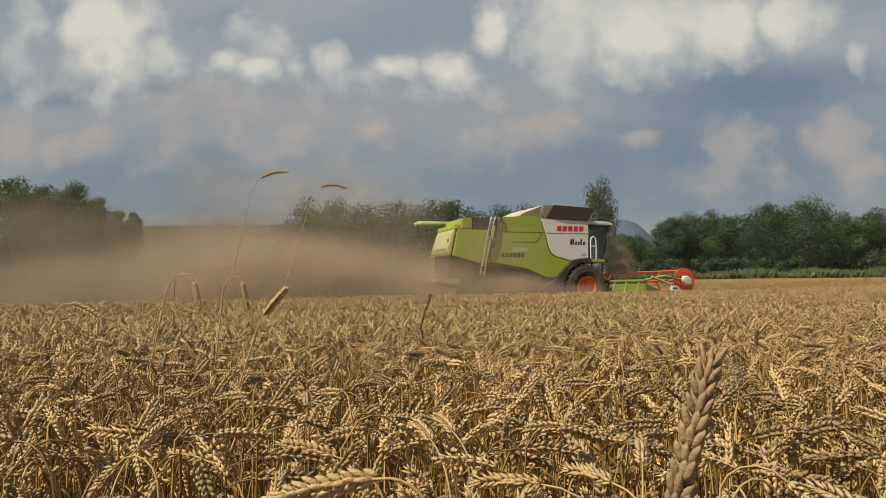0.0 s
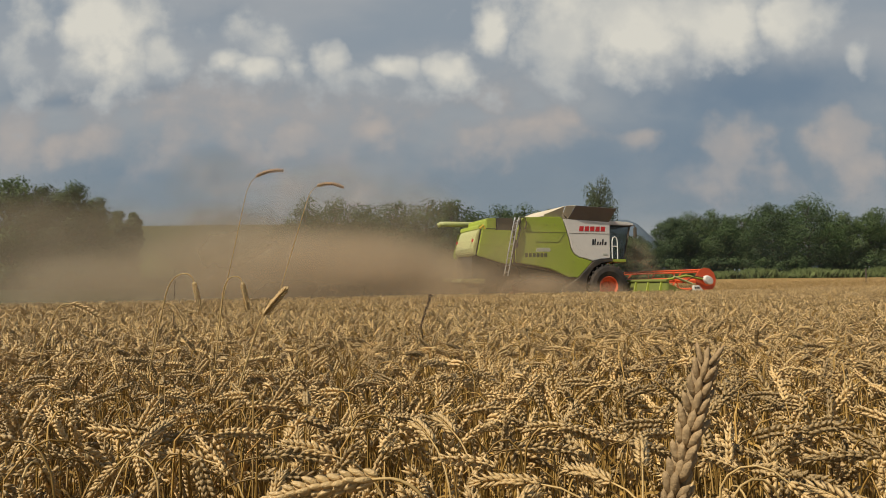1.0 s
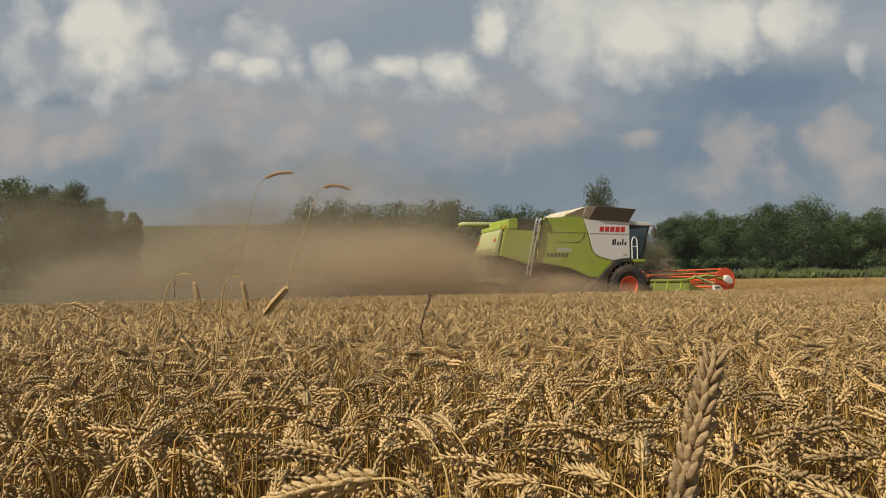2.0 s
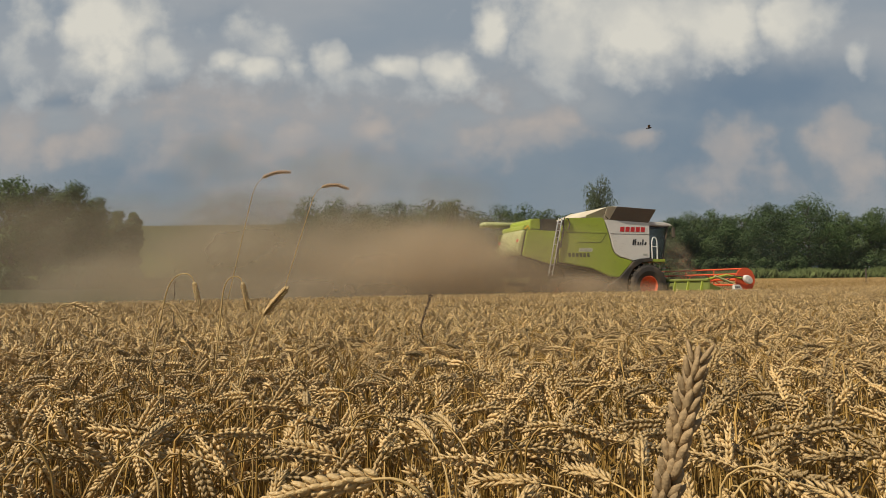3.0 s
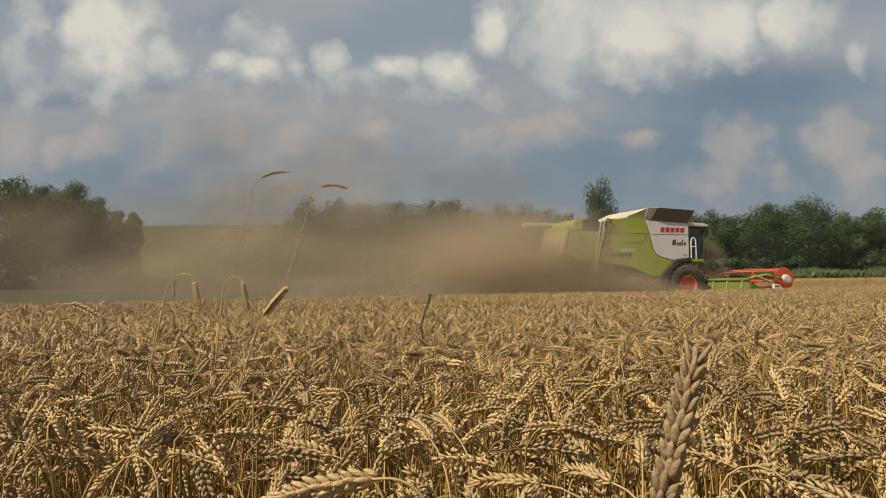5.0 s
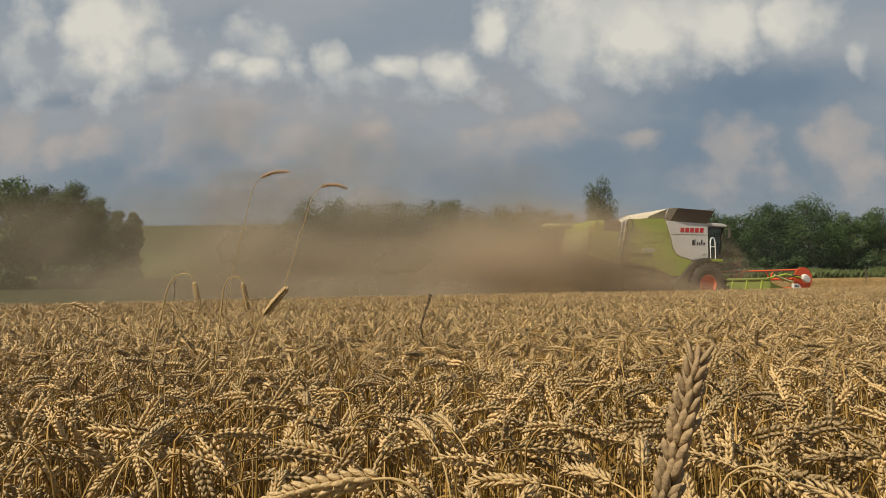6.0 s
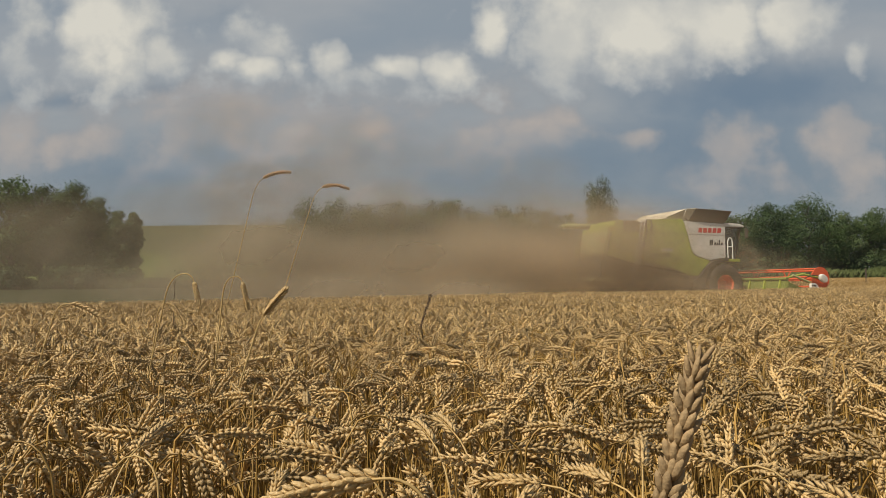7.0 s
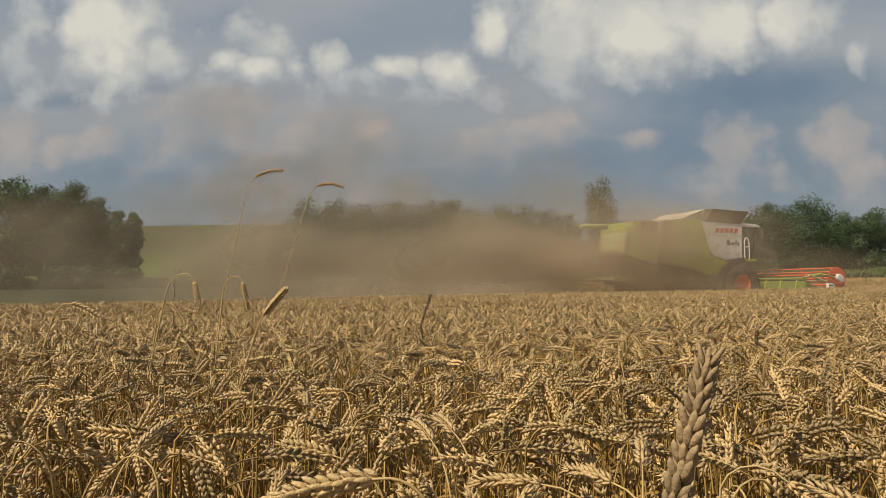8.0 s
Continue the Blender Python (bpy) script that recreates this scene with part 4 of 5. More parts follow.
def plant_variant(level, rng):
    """Straw and ear arrays of one wheat plant. level 0 is the finest."""
    nod = rng.choice([rng.uniform(0.1, 0.7), rng.uniform(0.8, 1.6), rng.uniform(1.7, 2.7)], p=[0.44, 0.30, 0.26] if level < 2 else [0.70, 0.20, 0.10])
    h = rng.uniform(0.66, 0.76)
    ear_len = rng.uniform(0.068, 0.098)
    straw, ear = stalk_path(h, rng.uniform(0.02, 0.22), nod, rng.uniform(0.06, 0.14), ear_len, rng.uniform(0.05, 0.45))
    top = max(p[1] for p in straw + ear)
    fit = rng.choice([rng.uniform(0.56, 0.66), rng.uniform(0.66, 0.735)], p=[0.4, 0.6]) / top
    straw, ear = [(x, z - top * (1 - fit), a) for x, z, a in straw], [(x, z - top * (1 - fit), a) for x, z, a in ear]
    tw = rng.uniform(0, math.pi)
    if level == 0:
        e = (ear, tw)
        s = [straw_arrays(straw, 0.0017, 5), leaf_arrays(rng.uniform(0.35, 0.55), rng.uniform(0.14, 0.24), rng.uniform(0, 6.28), rng)]
    elif level == 1:
        e = ear_arrays(ear, 17, 2, 4, COARSE, rng, 1.25, tw)
        s = [straw_arrays(straw[:1] + straw[3:4] + straw[5:], 0.0018, 3), leaf_arrays(rng.uniform(0.35, 0.55), rng.uniform(0.14, 0.24), rng.uniform(0, 6.28), rng)]
    elif level == 2:
        e = ear_arrays(ear, 10, 1, 3, COARSE, rng, 1.75, tw)
        s = [straw_arrays([straw[1], straw[4], straw[6], straw[-1]], 0.0022, 3)]
    else:
        line = [ear[0], ear[5], ear[10]] if level == 3 else [ear[0], ear[10]]
        e = straw_arrays(line, 0.0075, 3)
        s = [straw_arrays([straw[2], straw[-1]], 0.0032, 3 if level == 3 else 2)]
    V, T, n = [], [], 0
    for v, t in s:
        V.append(v)
        T.append(t + n)
        n += len(v)
    return (np.concatenate(V), np.concatenate(T)), e


def add_ear(ob, line, spikelets, rng, mat, thick, twist, sides=4, rings=FINE, flare=0.46, loose=0.13):
    """An ear: its thin stem, with every spikelet a piece of its own."""
    v, t = straw_arrays(line, 0.0011, 4)
    ear = new("ear", mesh_from_arrays("ear", v, t, [M_STRAW_ONE], np.zeros(len(t))))
    ear.parent = ob
    for v, t in ear_arrays(line, spikelets, 3, sides, rings, rng, thick, twist, True, flare, loose):
        o = new("spikelet", mesh_from_arrays("spikelet", v, t, [mat], np.zeros(len(t))))
        o.parent = ear


def crop_edge(x):
    return 27.0 + 0.325 * (x - 6.0)


def scatter(rng, density, y0, y1, x_of, keep):
    """Jittered plant places."""
    step = 1 / math.sqrt(density)
    pts = []
    for y in np.arange(y0, y1, step):
        w = x_of(y)
        xs = np.arange(-w, w, step)
        p = np.stack([xs + rng.uniform(-0.5, 0.5, len(xs)) * step * 1.3, y + rng.uniform(-0.5, 0.5, len(xs)) * step * 1.3], 1)
        pts.append(p)
    p = np.concatenate(pts)
    return p[keep(p[:, 0], p[:, 1])]


def ground_array(x, y):
    s = np.clip((y - 1) / 15, 0, 1)
    r = np.clip((y - 38) / 57, 0, 1)
    return 0.12 * (1 - s * s * (3 - 2 * s)) + 0.007 * np.clip(x, -40, 40) + 1.6 * r * r * (3 - 2 * r)


def crop_mesh(name, level, pts, variants, rng, label):
    models = []
    for _ in range(variants):
        (sv, st), (ev, et) = plant_variant(level, rng)
        models.append((np.concatenate([sv, ev]), np.concatenate([st, et + len(sv)]), np.concatenate([np.zeros(len(st), np.int32), np.ones(len(et), np.int32)])))
    which = rng.integers(0, variants, len(pts))
    V, T, M, C, n = [], [], [], [], 0
    for k, (v, t, m) in enumerate(models):
        p = pts[which == k]
        q = len(p)
        if not q:
            continue
        a = rng.uniform(0, 2 * np.pi, q)
        sc = rng.normal(1.0, 0.03, q).clip(0.9, 1.06) * (1 + 0.10 * np.clip((p[:, 1] - 9) / 14, 0, 1))
        ca, sa = np.cos(a)[:, None] , np.sin(a)[:, None]
        x = v[None, :, 0] * ca - v[None, :, 1] * sa
        y = v[None, :, 0] * sa + v[None, :, 1] * ca
        z = v[None, :, 2] * sc[:, None]
        lean = rng.normal(0, 0.05, (q, 2))
        x = x + lean[:, :1] * z + p[:, :1]
        y = y + lean[:, 1:] * z + p[:, 1:]
        z = z + ground_array(p[:, 0], p[:, 1])[:, None]
        V.append(np.stack([x, y, z], 2).reshape(-1, 3))
        T.append((t[None] + (np.arange(q) * len(v))[:, None, None]).reshape(-1, 3) + n)
        M.append(np.tile(m, q))
        C.append(np.repeat(rng.uniform(0.55, 1.35, q), len(v)))
        n += q * len(v)
    me = mesh_from_arrays(name, np.concatenate(V), np.concatenate(T), [M_STRAW_SHADED, M_EAR], np.concatenate(M), np.concatenate(C))
    tagged(new(name, me), label, "wheat", kind="stuff")


def in_view(x, y):
    return np.abs(x) < 0.70 * y + 0.45


def build_single_stalk(straw, ear, spikelets, m, label, thick=1.15, ear_mat=None, name="wheat_stalk", group="wheat stalks", twist=0.4, radius=0.0017, leaf=True, seed=5):
    rng = np.random.default_rng(seed)
    ob = thing(name, label, "wheat", m, group)
    sv, st = straw_arrays(straw, radius, 6)
    if leaf:
        lv, lt = leaf_arrays(rng.uniform(0.35, 0.5), 0.2, rng.uniform(0, 6), rng)
        sv, st = np.concatenate([sv, lv]), np.concatenate([st, lt + len(sv)])
    s = new("straw", mesh_from_arrays("straw", sv, st, [M_STRAW_ONE], np.zeros(len(st))))
    s.parent = ob
    add_ear(ob, ear, spikelets, rng, ear_mat or M_EAR_ONE, thick, twist, 6, PLUMP, 0.36, 0.07)
    return ob


def build_wheat():
    rng = np.random.default_rng(11)
    # the nearest plants stand as things of their own
    near = scatter(rng, 390, 0.40, 1.2, lambda y: 0.9 * y + 0.6, lambda x, y: in_view(x, y) & (np.hypot(x, y) > 0.50) & (np.hypot(x, y) < 1.12))
    near = near[np.argsort(np.hypot(near[:, 0], near[:, 1]))][:300]
    limit = float(np.hypot(near[-1, 0], near[-1, 1]))
    models = []
    for i, (x, y) in enumerate(near):
        m = pose(x, y, float(ground_array(x, y)), rng.normal(0, 3), rng.normal(0, 3), rng.uniform(0, 360))
        if i < 16:
            (sv, st), (line, tw) = plant_variant(0, rng)
            ob = thing("wheat_stalk", "ripe golden wheat stalk with a bent grain-filled ear", "wheat", m, "wheat stalks")
            o = new("straw", mesh_from_arrays("straw", sv, st, [M_STRAW_ONE], np.zeros(len(st))))
            o.parent = ob
            add_ear(ob, line, 19, rng, M_EAR_ONE, 1.0, tw)
            models.append(ob)
        else:
            copy_thing(models[int(rng.integers(0, 16))], m)
    a = scatter(rng, 330, 0.3, 3.6, lambda y: 0.9 * y + 0.6, lambda x, y: in_view(x, y) & (np.hypot(x, y) >= limit) & (np.hypot(x, y) < 3.5))
    crop_mesh("wheat_front", 1, a, 24, rng, "ripe golden wheat with heavy nodding ears")
    b = scatter(rng, 165, 1.5, 9.2, lambda y: 0.75 * y + 0.6, lambda x, y: in_view(x, y) & (np.hypot(x, y) >= 3.5) & (np.hypot(x, y) < 9))
    crop_mesh("wheat_middle", 2, b, 24, rng, "dense ripe golden wheat")
    c = scatter(rng, 115, 5, 17, lambda y: 0.75 * y + 0.6, lambda x, y: in_view(x, y) & (np.hypot(x, y) >= 9) & (y < 16) & (y < crop_edge(x)))
    crop_mesh("wheat_back", 3, c, 24, rng, "dense ripe golden wheat")
    c = scatter(rng, 95, 15, 35, lambda y: 0.75 * y + 0.6, lambda x, y: in_view(x, y) & (y >= 16) & (y < crop_edge(x)) & (y < 34))
    crop_mesh("wheat_far", 4, c, 24, rng, "dense ripe golden wheat up to the cut edge")
    d = scatter(rng, 6, -9, 31, lambda y: 26, lambda x, y: ~in_view(x, y) & (np.hypot(x, y) >= 6) & (y < crop_edge(x)))
    e = scatter(rng, 45, -5, 6, lambda y: 6, lambda x, y: ~in_view(x, y) & (np.hypot(x, y) > 0.6) & (np.hypot(x, y) < 6))
    crop_mesh("wheat_around", 4, np.concatenate([d, e]), 12, rng, "ripe golden wheat around the viewpoint")
    # uncut crop ahead of the machine and beyond its swath
    f = scatter(rng, 21, 27, 62, lambda y: 0.72 * y, lambda x, y: (x > 9) & (y > crop_edge(x)) & (y < 60) & ((x > 18.5) | (y > crop_edge(x) + 9.5)))
    crop_mesh("wheat_beyond", 4, f, 12, rng, "ripe golden wheat still to be cut")

build_wheat()


# single tall plants that stand above the crop
def build_tall_plants():
    specs = [
        # x, y, height, lean, nod, bend, ear length, sag, turn, spikelets
        (-0.984, 2.10, 1.014, 0.20, 2.65, 0.16, 0.090, 0.15, 0, 18),
        (-0.769, 2.20, 0.994, 0.10, 2.75, 0.12, 0.085, 0.10, 0, 18),
        (-0.656, 1.70, 0.894, 0.30, 0.35, 0.05, 0.085, 0.10, 0, 18),
        (-1.258, 1.90, 0.934, 0.28, 1.50, 0.09, 0.095, 0.50, 0, 18),
        (-1.147, 2.60, 0.905, 0.12, 2.20, 0.10, 0.085, 0.40, 0, 18),
    ]
    for i, (x, y, h, lean, nod, bend, el, sag, turn, n) in enumerate(specs):
        straw, ear = stalk_path(h, lean, nod, bend, el, sag, arch=14, curl=2.6)
        build_single_stalk(straw, ear, n, pose(x, y, float(ground_array(x, y)), 0, 0, turn), "tall ripe wheat stalk rising above the crop", seed=20 + i, twist=0.2 + i * 0.4, radius=0.0020)
    rye = []
    for i, (x, y, h, lean, nod, bend, el, sag) in enumerate(((-0.900, 2.45, 1.336, 0.22, 0.72, 0.10, 0.100, 0.75), (-0.764, 2.45, 1.328, 0.30, 0.80, 0.08, 0.095, 0.95))):
        straw, ear = stalk_path(h, lean, nod, bend, el, sag, arch=14, curl=2.6)
        rye.append(build_single_stalk(straw, ear, 24, pose(x, y, float(ground_array(x, y))), "slim tall rye stalk with a thin drooping ear", 0.42, M_RYE, "rye_stalk", "rye stalks", 0.8, 0.0010, False, 50 + i))
    straw, ear = stalk_path(0.792, 0.20, 0.06, 0.05, 0.105, 0.0)
    close = build_single_stalk(straw, ear, 21, pose(-0.002, 0.42, float(ground_array(0.0, 0.42))), "upright brownish wheat stalk standing apart from the crop, its ear darkened for shade", 1.0, M_EAR_SHADED, twist=0.5, seed=71)
    # heavy ears that hang close by: root x, y, straw height, lean, nod, bend, ear length, sag, turn
    for i, (x, y, h, lean, nod, bend, el, sag, turn) in enumerate((
            (0.028, 0.58, 0.785, 0.06, 1.55, 0.08, 0.088, 0.28, 180), (0.268, 0.46, 0.600, 0.10, 0.10, 0.05, 0.085, 0.05, 0),
            (-0.395, 0.66, 0.735, 0.05, 2.10, 0.10, 0.085, 0.30, 0), (0.355, 0.62, 0.700, 0.06, 1.90, 0.10, 0.085, 0.35, 180))):
        straw, ear = stalk_path(h, lean, nod, bend, el, sag, arch=10, curl=1.6)
        build_single_stalk(straw, ear, 18, pose(x, y, float(ground_array(x, y)), 0, 0, turn), "ripe golden wheat stalk with a plump nodding ear", 1.1, seed=80 + i, twist=0.5 + 0.4 * i)
    return rye, close


RYE, CLOSE_EAR = build_tall_plants()


def build_weed(x, y, h, lean, seeds, label):
    """A dry dark seed stalk."""
    rng = random.Random(int(abs(x) * 100))
    ob = thing("weed_stalk", label, "weed", pose(x, y, float(ground_array(x, y))), "dry weeds")
    top = Vector((lean * h, 0, h))
    part("stem", tube([(0, 0, 0), top * 0.5, top], 0.003, 5, taper=[0.003, 0.002, 0.0012]), M_WEED, ob)
    bm = bmesh.new()
    for k in range(seeds):
        c = top * (1 - 0.30 * k / seeds) + Vector((rng.uniform(-0.008, 0.008), rng.uniform(-0.008, 0.008), 0))
        s = rng.uniform(0.004, 0.008)
        bmesh.ops.create_icosphere(bm, subdivisions=1, radius=s, matrix=Matrix.Translation(c))
    part("seed_head", bm, M_WEED, ob, "dark brown seed head")


build_weed(-0.36, 4.5, 0.92, 0.30, 40, "dark dry dock stalk among the wheat")
build_weed(-1.95, 5.0, 1.12, 0.02, 4, "thin dark dry weed above the wheat")
build_weed(8.16, 23.0, 0.84, 0.0, 20, "short dark stalk at the crop surface")


def build_insect():
    """A small dark flying insect: body, head and a pair of wings."""
    ob = thing("flying_insect", "small dark insect flying over the wheat", "insect", pose(-6, 1.5, 1.7), "insects")
    bm = tube([(-0.006, 0, 0), (-0.004, 0, 0), (0, 0, 0.0005), (0.003, 0, 0)], 0.002, 8, taper=[0.0004, 0.0016, 0.0019, 0.0009])
    part("body", bm, M_WEED, ob, smooth=True)
    bm = bmesh.new()
    bmesh.ops.create_icosphere(bm, subdivisions=2, radius=0.0014, matrix=Matrix.Translation((0.0042, 0, 0)))
    part("head", bm, M_WEED, ob, smooth=True)
    for s in (-1, 1):
        bm = bmesh.new()
        rim = [(0.001, 0.001 * s, 0.0015), (0.002, 0.005 * s, 0.0045), (-0.001, 0.007 * s, 0.006), (-0.004, 0.005 * s, 0.004), (-0.002, 0.001 * s, 0.0015)]
        f = bm.faces.new([bm.verts.new(q) for q in rim])
        for v in bmesh.ops.extrude_face_region(bm, geom=[f])["geom"]:
            if isinstance(v, bmesh.types.BMVert):
                v.co.z += 0.0002
        part("wing", bm, M_FLAP, ob, "thin grey wing")
    return ob


INSECT = build_insect()
OTHER_INSECT = copy_thing(INSECT, pose(-7, 1.5, 1.2))
THIRD_INSECT = copy_thing(INSECT, pose(8, 1.5, 1.2))


# ---- dust ----
def dust_material(name, strength, colour):
    """Airborne dust, densest in the middle of each puff and thinning out to nothing towards its rim."""
    m = bpy.data.materials.new(name)
    m.use_nodes = True
    nt = m.node_tree
    nt.nodes.clear()
    N, L = nt.nodes.new, nt.links.new
    co = N("ShaderNodeTexCoord")
    c = N("ShaderNodeVectorMath")
    c.operation = "MULTIPLY_ADD"
    L(co.outputs["Generated"], c.inputs[0])
    c.inputs[1].default_value, c.inputs[2].default_value = (2, 0, 2), (-1, 0, -1)
    ln = N("ShaderNodeVectorMath")
    ln.operation = "LENGTH"
    L(c.outputs[0], ln.inputs[0])
    fall = N("ShaderNodeMapRange")
    fall.interpolation_type = "SMOOTHERSTEP"
    for i, v in ((1, 0.97), (2, 0.12), (3, 0.0), (4, strength)):
        fall.inputs[i].default_value = v
    L(ln.outputs["Value"], fall.inputs[0])
    no = N("ShaderNodeTexNoise")
    no.inputs["Scale"].default_value, no.inputs["Detail"].default_value, no.inputs["Roughness"].default_value = 0.32, 4, 0.5
    L(co.outputs["Object"], no.inputs[0])
    nr = N("ShaderNodeMapRange")
    for i, v in ((1, 0.3), (2, 0.7), (3, 0.40), (4, 1.40)):
        nr.inputs[i].default_value = v
    L(no.outputs[0], nr.inputs[0])
    al = N("ShaderNodeMath")
    al.operation, al.use_clamp = "MULTIPLY", True
    L(fall.outputs[0], al.inputs[0])
    L(nr.outputs[0], al.inputs[1])
    df, tl, tr = N("ShaderNodeBsdfDiffuse"), N("ShaderNodeBsdfTranslucent"), N("ShaderNodeBsdfTransparent")
    df.inputs[0].default_value = tl.inputs[0].default_value = (*colour, 1)
    body, out = N("ShaderNodeMixShader"), N("ShaderNodeMixShader")
    body.inputs[0].default_value = 0.5
    L(df.outputs[0], body.inputs[1])
    L(tl.outputs[0], body.inputs[2])
    L(al.outputs[0], out.inputs[0])
    L(tr.outputs[0], out.inputs[1])
    L(body.outputs[0], out.inputs[2])
    fin = N("ShaderNodeOutputMaterial")
    L(out.outputs[0], fin.inputs[0])
    return m


DUST_COLOUR = (0.36, 0.305, 0.222)
# same dust, brightened to make up for the shade puffs throw on each other
BRIGHTENED_DUST_COLOUR = (0.50, 0.395, 0.27)
M_DUST = [dust_material("thin_dust", 0.17, DUST_COLOUR), dust_material("dust", 0.36, DUST_COLOUR), dust_material("thick_dust", 0.55, DUST_COLOUR),
          dust_material("thin_brightened_dust", 0.17, BRIGHTENED_DUST_COLOUR), dust_material("brightened_dust", 0.34, BRIGHTENED_DUST_COLOUR), dust_material("thick_brightened_dust", 0.6, BRIGHTENED_DUST_COLOUR)]


def build_puff(rx, ry, rz, grade, seed):
    bm = bmesh.new()
    bmesh.ops.create_icosphere(bm, subdivisions=4, radius=1.0)
    off = Vector((seed * 3.1, seed * 1.7, 0))
    for v in bm.verts:
        k = 1 + 0.14 * noise.noise(v.co * 1.3 + off) + 0.03 * noise.noise(v.co * 4 + off)
        v.co = Vector((v.co.x * rx * k, v.co.y * ry * k, v.co.z * rz * k))
    ob = part("dust_puff", bm, M_DUST[grade], smooth=True)
    return tagged(ob, "puff of brown harvest dust hanging in the air", "dust", "dust cloud behind the harvester")


# hanging dust: x, y, z, rx, rz, grade, drift, climb
OLD_DUST = [
    (-12.2, 32.0, 3.2, 3.6, 2.4, 0, 0.55, 0.12), (-15.0, 29.5, 1.2, 8.0, 2.0, 3, 1.45, 0.02), (-9.5, 33.2, 3.3, 2.4, 1.9, 0, 0.5, 0.42), (-7.2, 31.6, 2.6, 2.2, 1.5, 0, 0.7, 0.35),
    (-9.0, 35.5, 1.7, 8.5, 2.5, 1, 1.25, 0.04), (-24.0, 38.5, 3.0, 9.0, 5.0, 0, 0.0, 0.0), (-26.0, 41.0, 3.6, 9.5, 5.5, 0, 0.05, 0.0), (-12.0, 36.5, 1.2, 7.0, 3.4, 0, 1.0, 0.25),
    (-13.0, 31.0, 1.6, 5.5, 2.6, 1, 0.55, 0.1), (-9.0, 30.0, 2.2, 5.0, 2.8, 2, 0.15, 0.02), (-4.5, 30.5, 1.2, 4.8, 1.9, 2, 0.45, 0.12),
    (-1.0, 31.5, 1.2, 3.5, 1.7, 4, 0.70, 0.16), (-18.5, 32.0, 1.3, 5.5, 2.2, 1, 0.8, 0.0), (-11.0, 34.0, 3.2, 4.2, 2.7, 1, 0.25, 0.36),
    (-11.0, 33.0, 5.4, 3.8, 2.8, 0, 0.10, 0.45), (-6.5, 34.0, 4.8, 4.8, 3.4, 0, 0.20, 0.40), (-3.0, 33.0, 1.8, 4.5, 2.0, 0, 0.60, 0.30),
    (-16.0, 34.0, 3.0, 5.0, 3.0, 0, 0.55, 0.25), (-9.0, 32.5, 1.4, 9.5, 2.6, 1, 0.5, 0.08), (-9.0, 28.6, 1.4, 8.0, 2.3, 0, 0.35, 0.03), (-2.5, 35.0, 3.6, 4.2, 3.8, 0, 1.0, 0.28),
    (-19.0, 37.0, 3.0, 8.0, 5.0, 0, 0.35, 0.1), (-6.0, 37.0, 3.5, 9.0, 6.0, 0, 0.5, 0.3), (-8.0, 36.5, 1.6, 9.0, 4.0, 0, 0.7, 0.22),
]
LOW_DUST = [
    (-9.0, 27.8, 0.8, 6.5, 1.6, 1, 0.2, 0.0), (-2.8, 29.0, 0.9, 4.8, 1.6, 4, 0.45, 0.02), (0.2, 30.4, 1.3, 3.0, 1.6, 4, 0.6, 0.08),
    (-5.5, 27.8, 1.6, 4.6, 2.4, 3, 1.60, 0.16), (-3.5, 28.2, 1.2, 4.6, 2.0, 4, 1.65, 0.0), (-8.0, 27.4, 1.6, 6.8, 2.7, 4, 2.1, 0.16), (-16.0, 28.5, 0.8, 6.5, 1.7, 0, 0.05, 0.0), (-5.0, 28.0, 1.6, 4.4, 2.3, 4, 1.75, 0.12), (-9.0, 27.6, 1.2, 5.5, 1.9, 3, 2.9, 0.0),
    (-1.5, 28.6, 0.6, 5.0, 3.2, 0, 0.95, 0.38), (-4.0, 33.5, 0.6, 6.0, 3.6, 0, 1.1, 0.42), (-7.0, 29.5, 0.8, 6.5, 3.4, 0, 0.6, 0.36),
    (-6.5, 27.2, 0.6, 5.5, 1.5, 2, 0.3, 0.0), (-5.0, 27.3, 0.6, 5.0, 1.4, 2, 0.8, 0.0),
]
# carried with the machine: x, y, z in its own space, rx, rz, grade
RIDING = [
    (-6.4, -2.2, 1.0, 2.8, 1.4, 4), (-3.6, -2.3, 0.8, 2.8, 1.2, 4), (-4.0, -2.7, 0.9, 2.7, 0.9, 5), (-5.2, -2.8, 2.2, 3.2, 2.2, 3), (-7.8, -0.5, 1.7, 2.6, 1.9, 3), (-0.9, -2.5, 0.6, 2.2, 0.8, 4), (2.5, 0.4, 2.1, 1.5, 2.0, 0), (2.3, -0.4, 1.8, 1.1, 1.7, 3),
]
SUN_TILT = -33  # tips the puffs' flat faces toward the sun so they look brighter
PUFFS = []


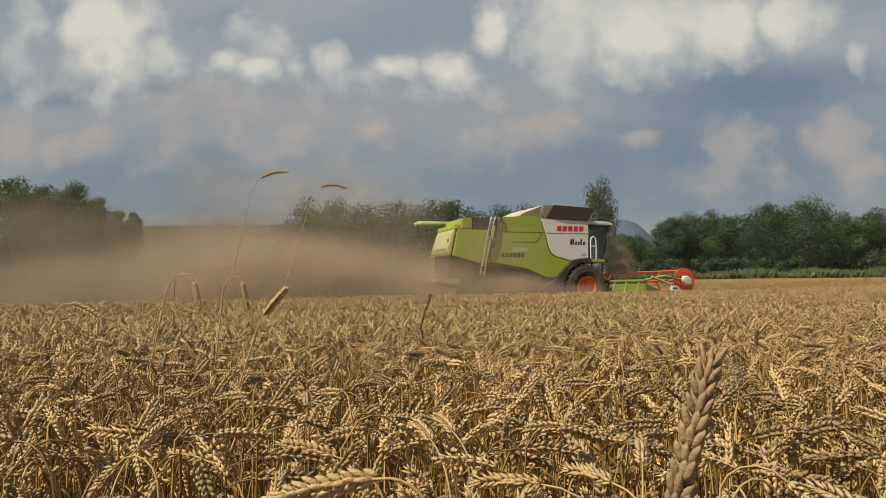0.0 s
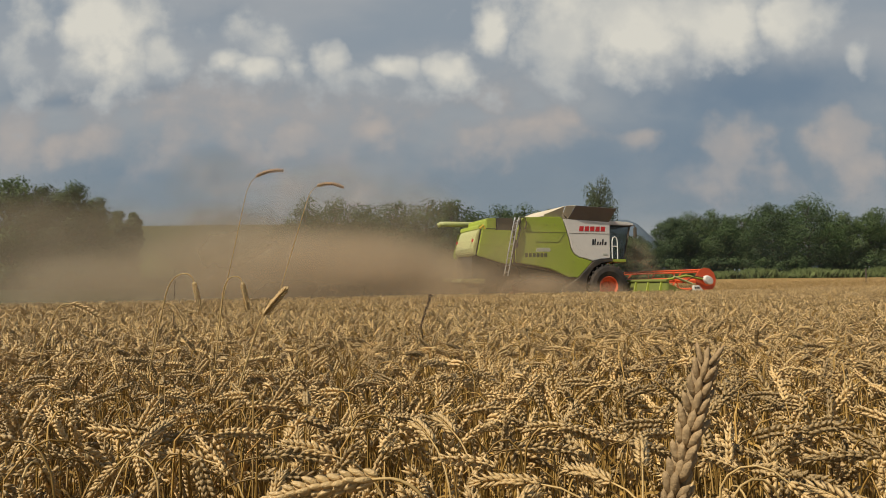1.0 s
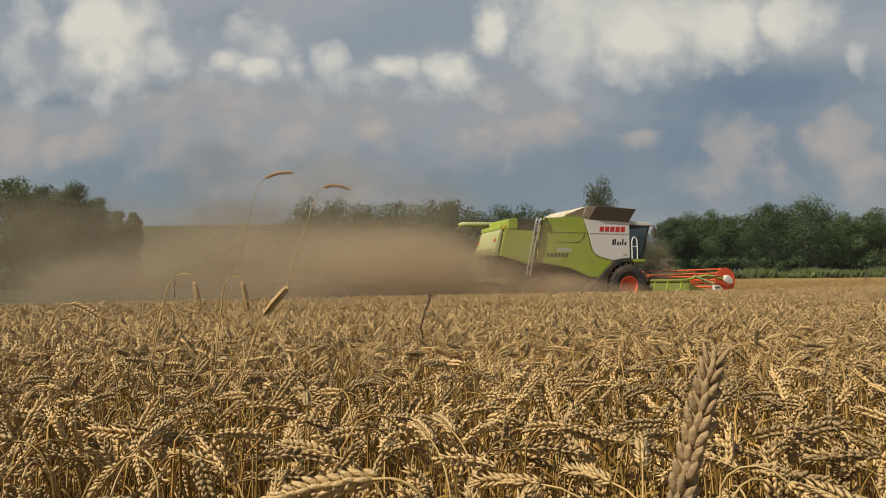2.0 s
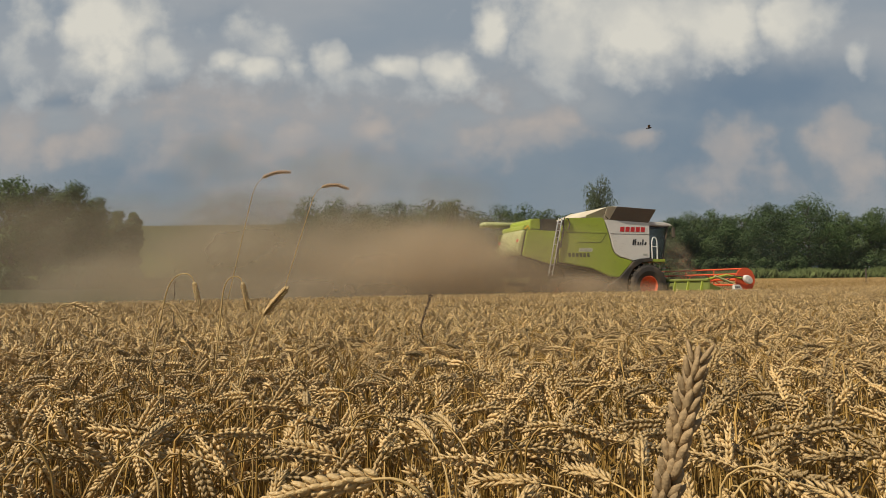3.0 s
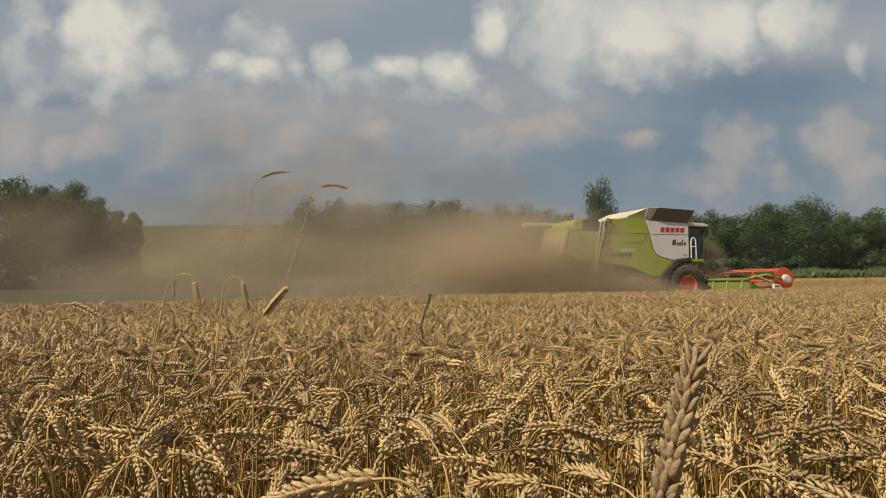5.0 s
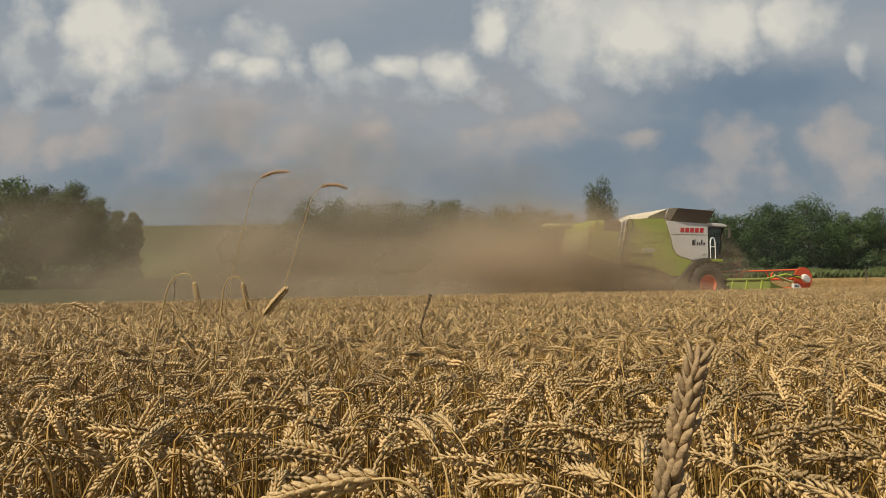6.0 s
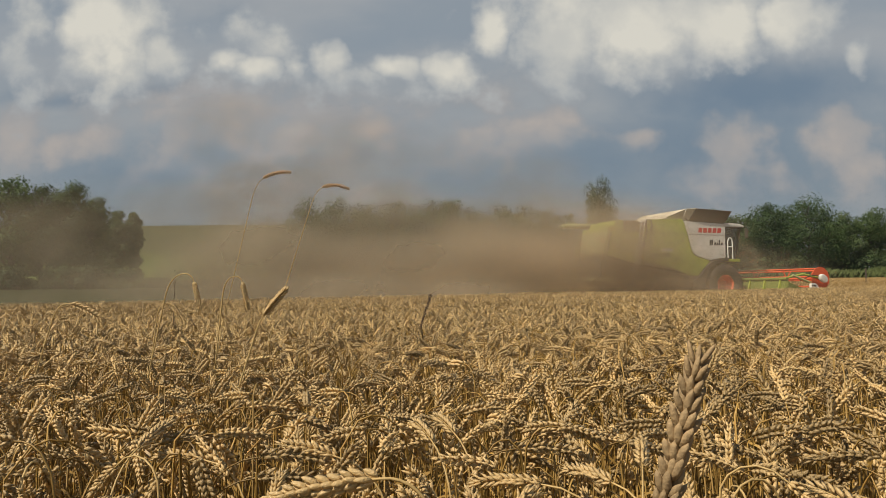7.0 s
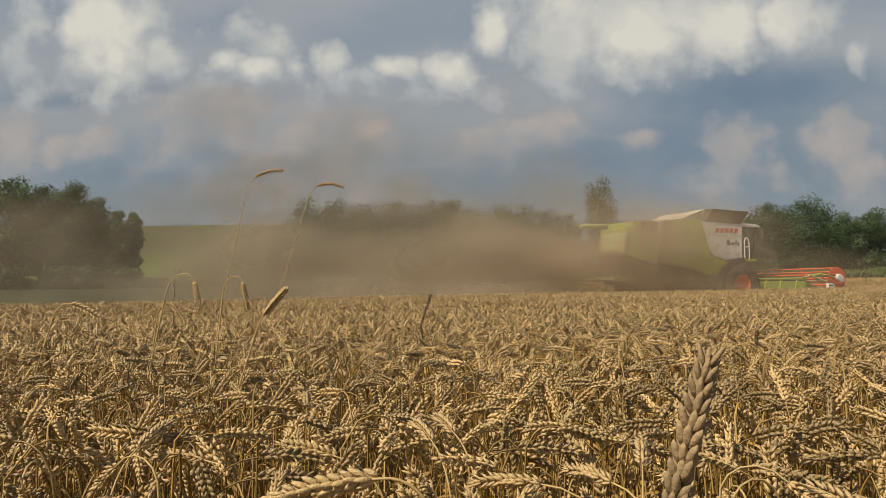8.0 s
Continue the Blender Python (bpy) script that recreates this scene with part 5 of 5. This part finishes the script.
def build_dust():
    seed = 1
    for x, y, z, rx, rz, g, dx, dz in OLD_DUST + LOW_DUST:
        ob = build_puff(rx, min(rx, rz) * 0.42, rz, g, seed)
        PUFFS.append((ob, [(t, pose(x + dx * t, y, z + dz * t, SUN_TILT)) for t in (0, 4, 8)]))
        seed += 1
    for x, y, z, rx, rz, g in RIDING:
        ob = build_puff(rx, min(rx, rz) * 0.42, rz, g, seed)
        rows = []
        for t in (0, 2, 4, 6, 8):
            cx, cy = on_track(travelled(t))
            c, s = math.cos(radians(HEADING)), math.sin(radians(HEADING))
            rows.append((t, pose(cx + x * c - y * s, cy + x * s + y * c, z, SUN_TILT)))
        PUFFS.append((ob, rows))
        seed += 1
    # dust thrown up in the wake, each puff rising from the ground where the machine has passed
    for k in range(9):
        te = 0.2 + 0.85 * k
        cx, cy = on_track(travelled(te) - 7.6)
        side = (-1.6, 0.8, 2.2)[k % 3]
        rz = (1.8, 2.3, 2.0)[k % 3]
        rx = rz * 1.6
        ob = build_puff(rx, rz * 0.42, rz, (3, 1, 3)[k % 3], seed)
        low = -rz * 1.35 - 0.2
        rows = [(0.0, pose(cx, cy + side, low, SUN_TILT))]
        if te > 0.5:
            rows.append((te - 0.4, pose(cx, cy + side, low, SUN_TILT)))
        for dt, z, dx in ((0.9, 0.5, 0.5), (2.2, 1.5, 1.1), (4.5, 2.1, 1.8), (8.0, 2.9, 2.6)):
            rows.append((te + dt, pose(cx + dx, cy + side, z, SUN_TILT)))
        rows = [r for r in rows if r[0] < 8.0] + [min((r for r in rows if r[0] >= 8.0), key=lambda r: r[0], default=(8.0, rows[-1][1]))]
        PUFFS.append((ob, rows))
        seed += 1


build_dust()


def build_haze():
    """Thin summer haze between the field and the trees."""
    ob = build_puff(90, 5, 16, 0, 90)
    ob.data.materials[0] = dust_material("summer_haze", 0.022, (0.36, 0.40, 0.43))
    ob.name = "haze"
    ob.matrix_basis = pose(5, 74, 4)
    tagged(ob, "thin pale haze in front of the distant trees", "haze", "distant haze", kind="structure")


build_haze()


# ---- movement ----
def motions():
    times = [0.5 * k for k in range(17)]
    rows = []
    for t, d in SPEED:
        x, y = on_track(d)
        rows.append((t, pose(x, y, 0.007 * x, 0, 0, HEADING)))
    walk(HARVESTER, rows)
    for w in WHEELS:
        at, r = w.matrix_basis.translation.copy(), w.matrix_basis.translation.z
        walk(w, [(t, pose(at.x, at.y, at.z, 0, math.degrees(travelled(t) / r), 0)) for t in times])
    walk(REEL, [(t, pose(3.12, 0, 1.21, 0, 130 * t, 0)) for t in [0.25 * k for k in range(33)]])
    for ob, keys in PUFFS:
        walk(ob, keys)
    flight = [(0.0, -9.0, 1.75), (3.8, -1.64, 1.72), (3.9, -1.17, 1.70), (4.0, -0.717, 1.665), (4.1, -0.259, 1.62), (4.2, 0.16, 1.565), (4.3, 0.58, 1.51), (4.4, 1.02, 1.46), (4.5, 1.5, 1.42), (8.0, 9.0, 1.3)]
    walk(INSECT, [(t, pose(x, 1.5, z)) for t, x, z in flight])
    flight = [(0.0, -9.0, 1.1), (3.1, -1.25, 1.45), (3.3, -0.91, 1.56), (3.4, -0.76, 1.61), (3.5, -0.607, 1.66), (3.6, -0.45, 1.715), (3.7, -0.30, 1.78), (8.0, 6.0, 4.5)]
    walk(OTHER_INSECT, [(t, pose(x, 1.5, z, 0, -18, 0)) for t, x, z in flight])
    flight = [(0.0, 9.0, 1.0), (2.7, 2.0, 1.25), (2.8, 1.45, 1.30), (2.9, 0.95, 1.36), (3.0, 0.451, 1.412), (3.1, 0.05, 1.56), (3.2, -0.3, 1.80), (8.0, -8.0, 4.0)]
    walk(THIRD_INSECT, [(t, pose(x, 1.5, z, 0, 10, 170)) for t, x, z in flight])
    # swaying in the wind: seconds, degrees to the right
    sway = [(0, 0.0), (0.5, 0.35), (1, -0.8), (1.5, 0.0), (2.2, 0.6), (3, 0.2), (3.5, 1.5), (4, 0.5), (4.5, 0.8), (5.2, -0.2), (6, 0.0), (6.5, -0.6), (7, 0.3), (7.5, 0.25), (8, -0.8)]
    for ob, f in zip(RYE, (1.0, 0.75)):
        p = ob.matrix_basis.translation.copy()
        walk(ob, [(t, pose(p.x, p.y, p.z, 0, a * f, 0)) for t, a in sway])
    p = CLOSE_EAR.matrix_basis.translation.copy()
    walk(CLOSE_EAR, [(t, pose(p.x, p.y, p.z, 0, a, 0)) for t, a in ((0, 0.4), (1, 0.25), (1.5, 0.6), (3, -0.1), (3.5, -0.35), (4.5, -0.25), (6, -0.1), (7.5, 0.0), (8, 0.3))])


motions()
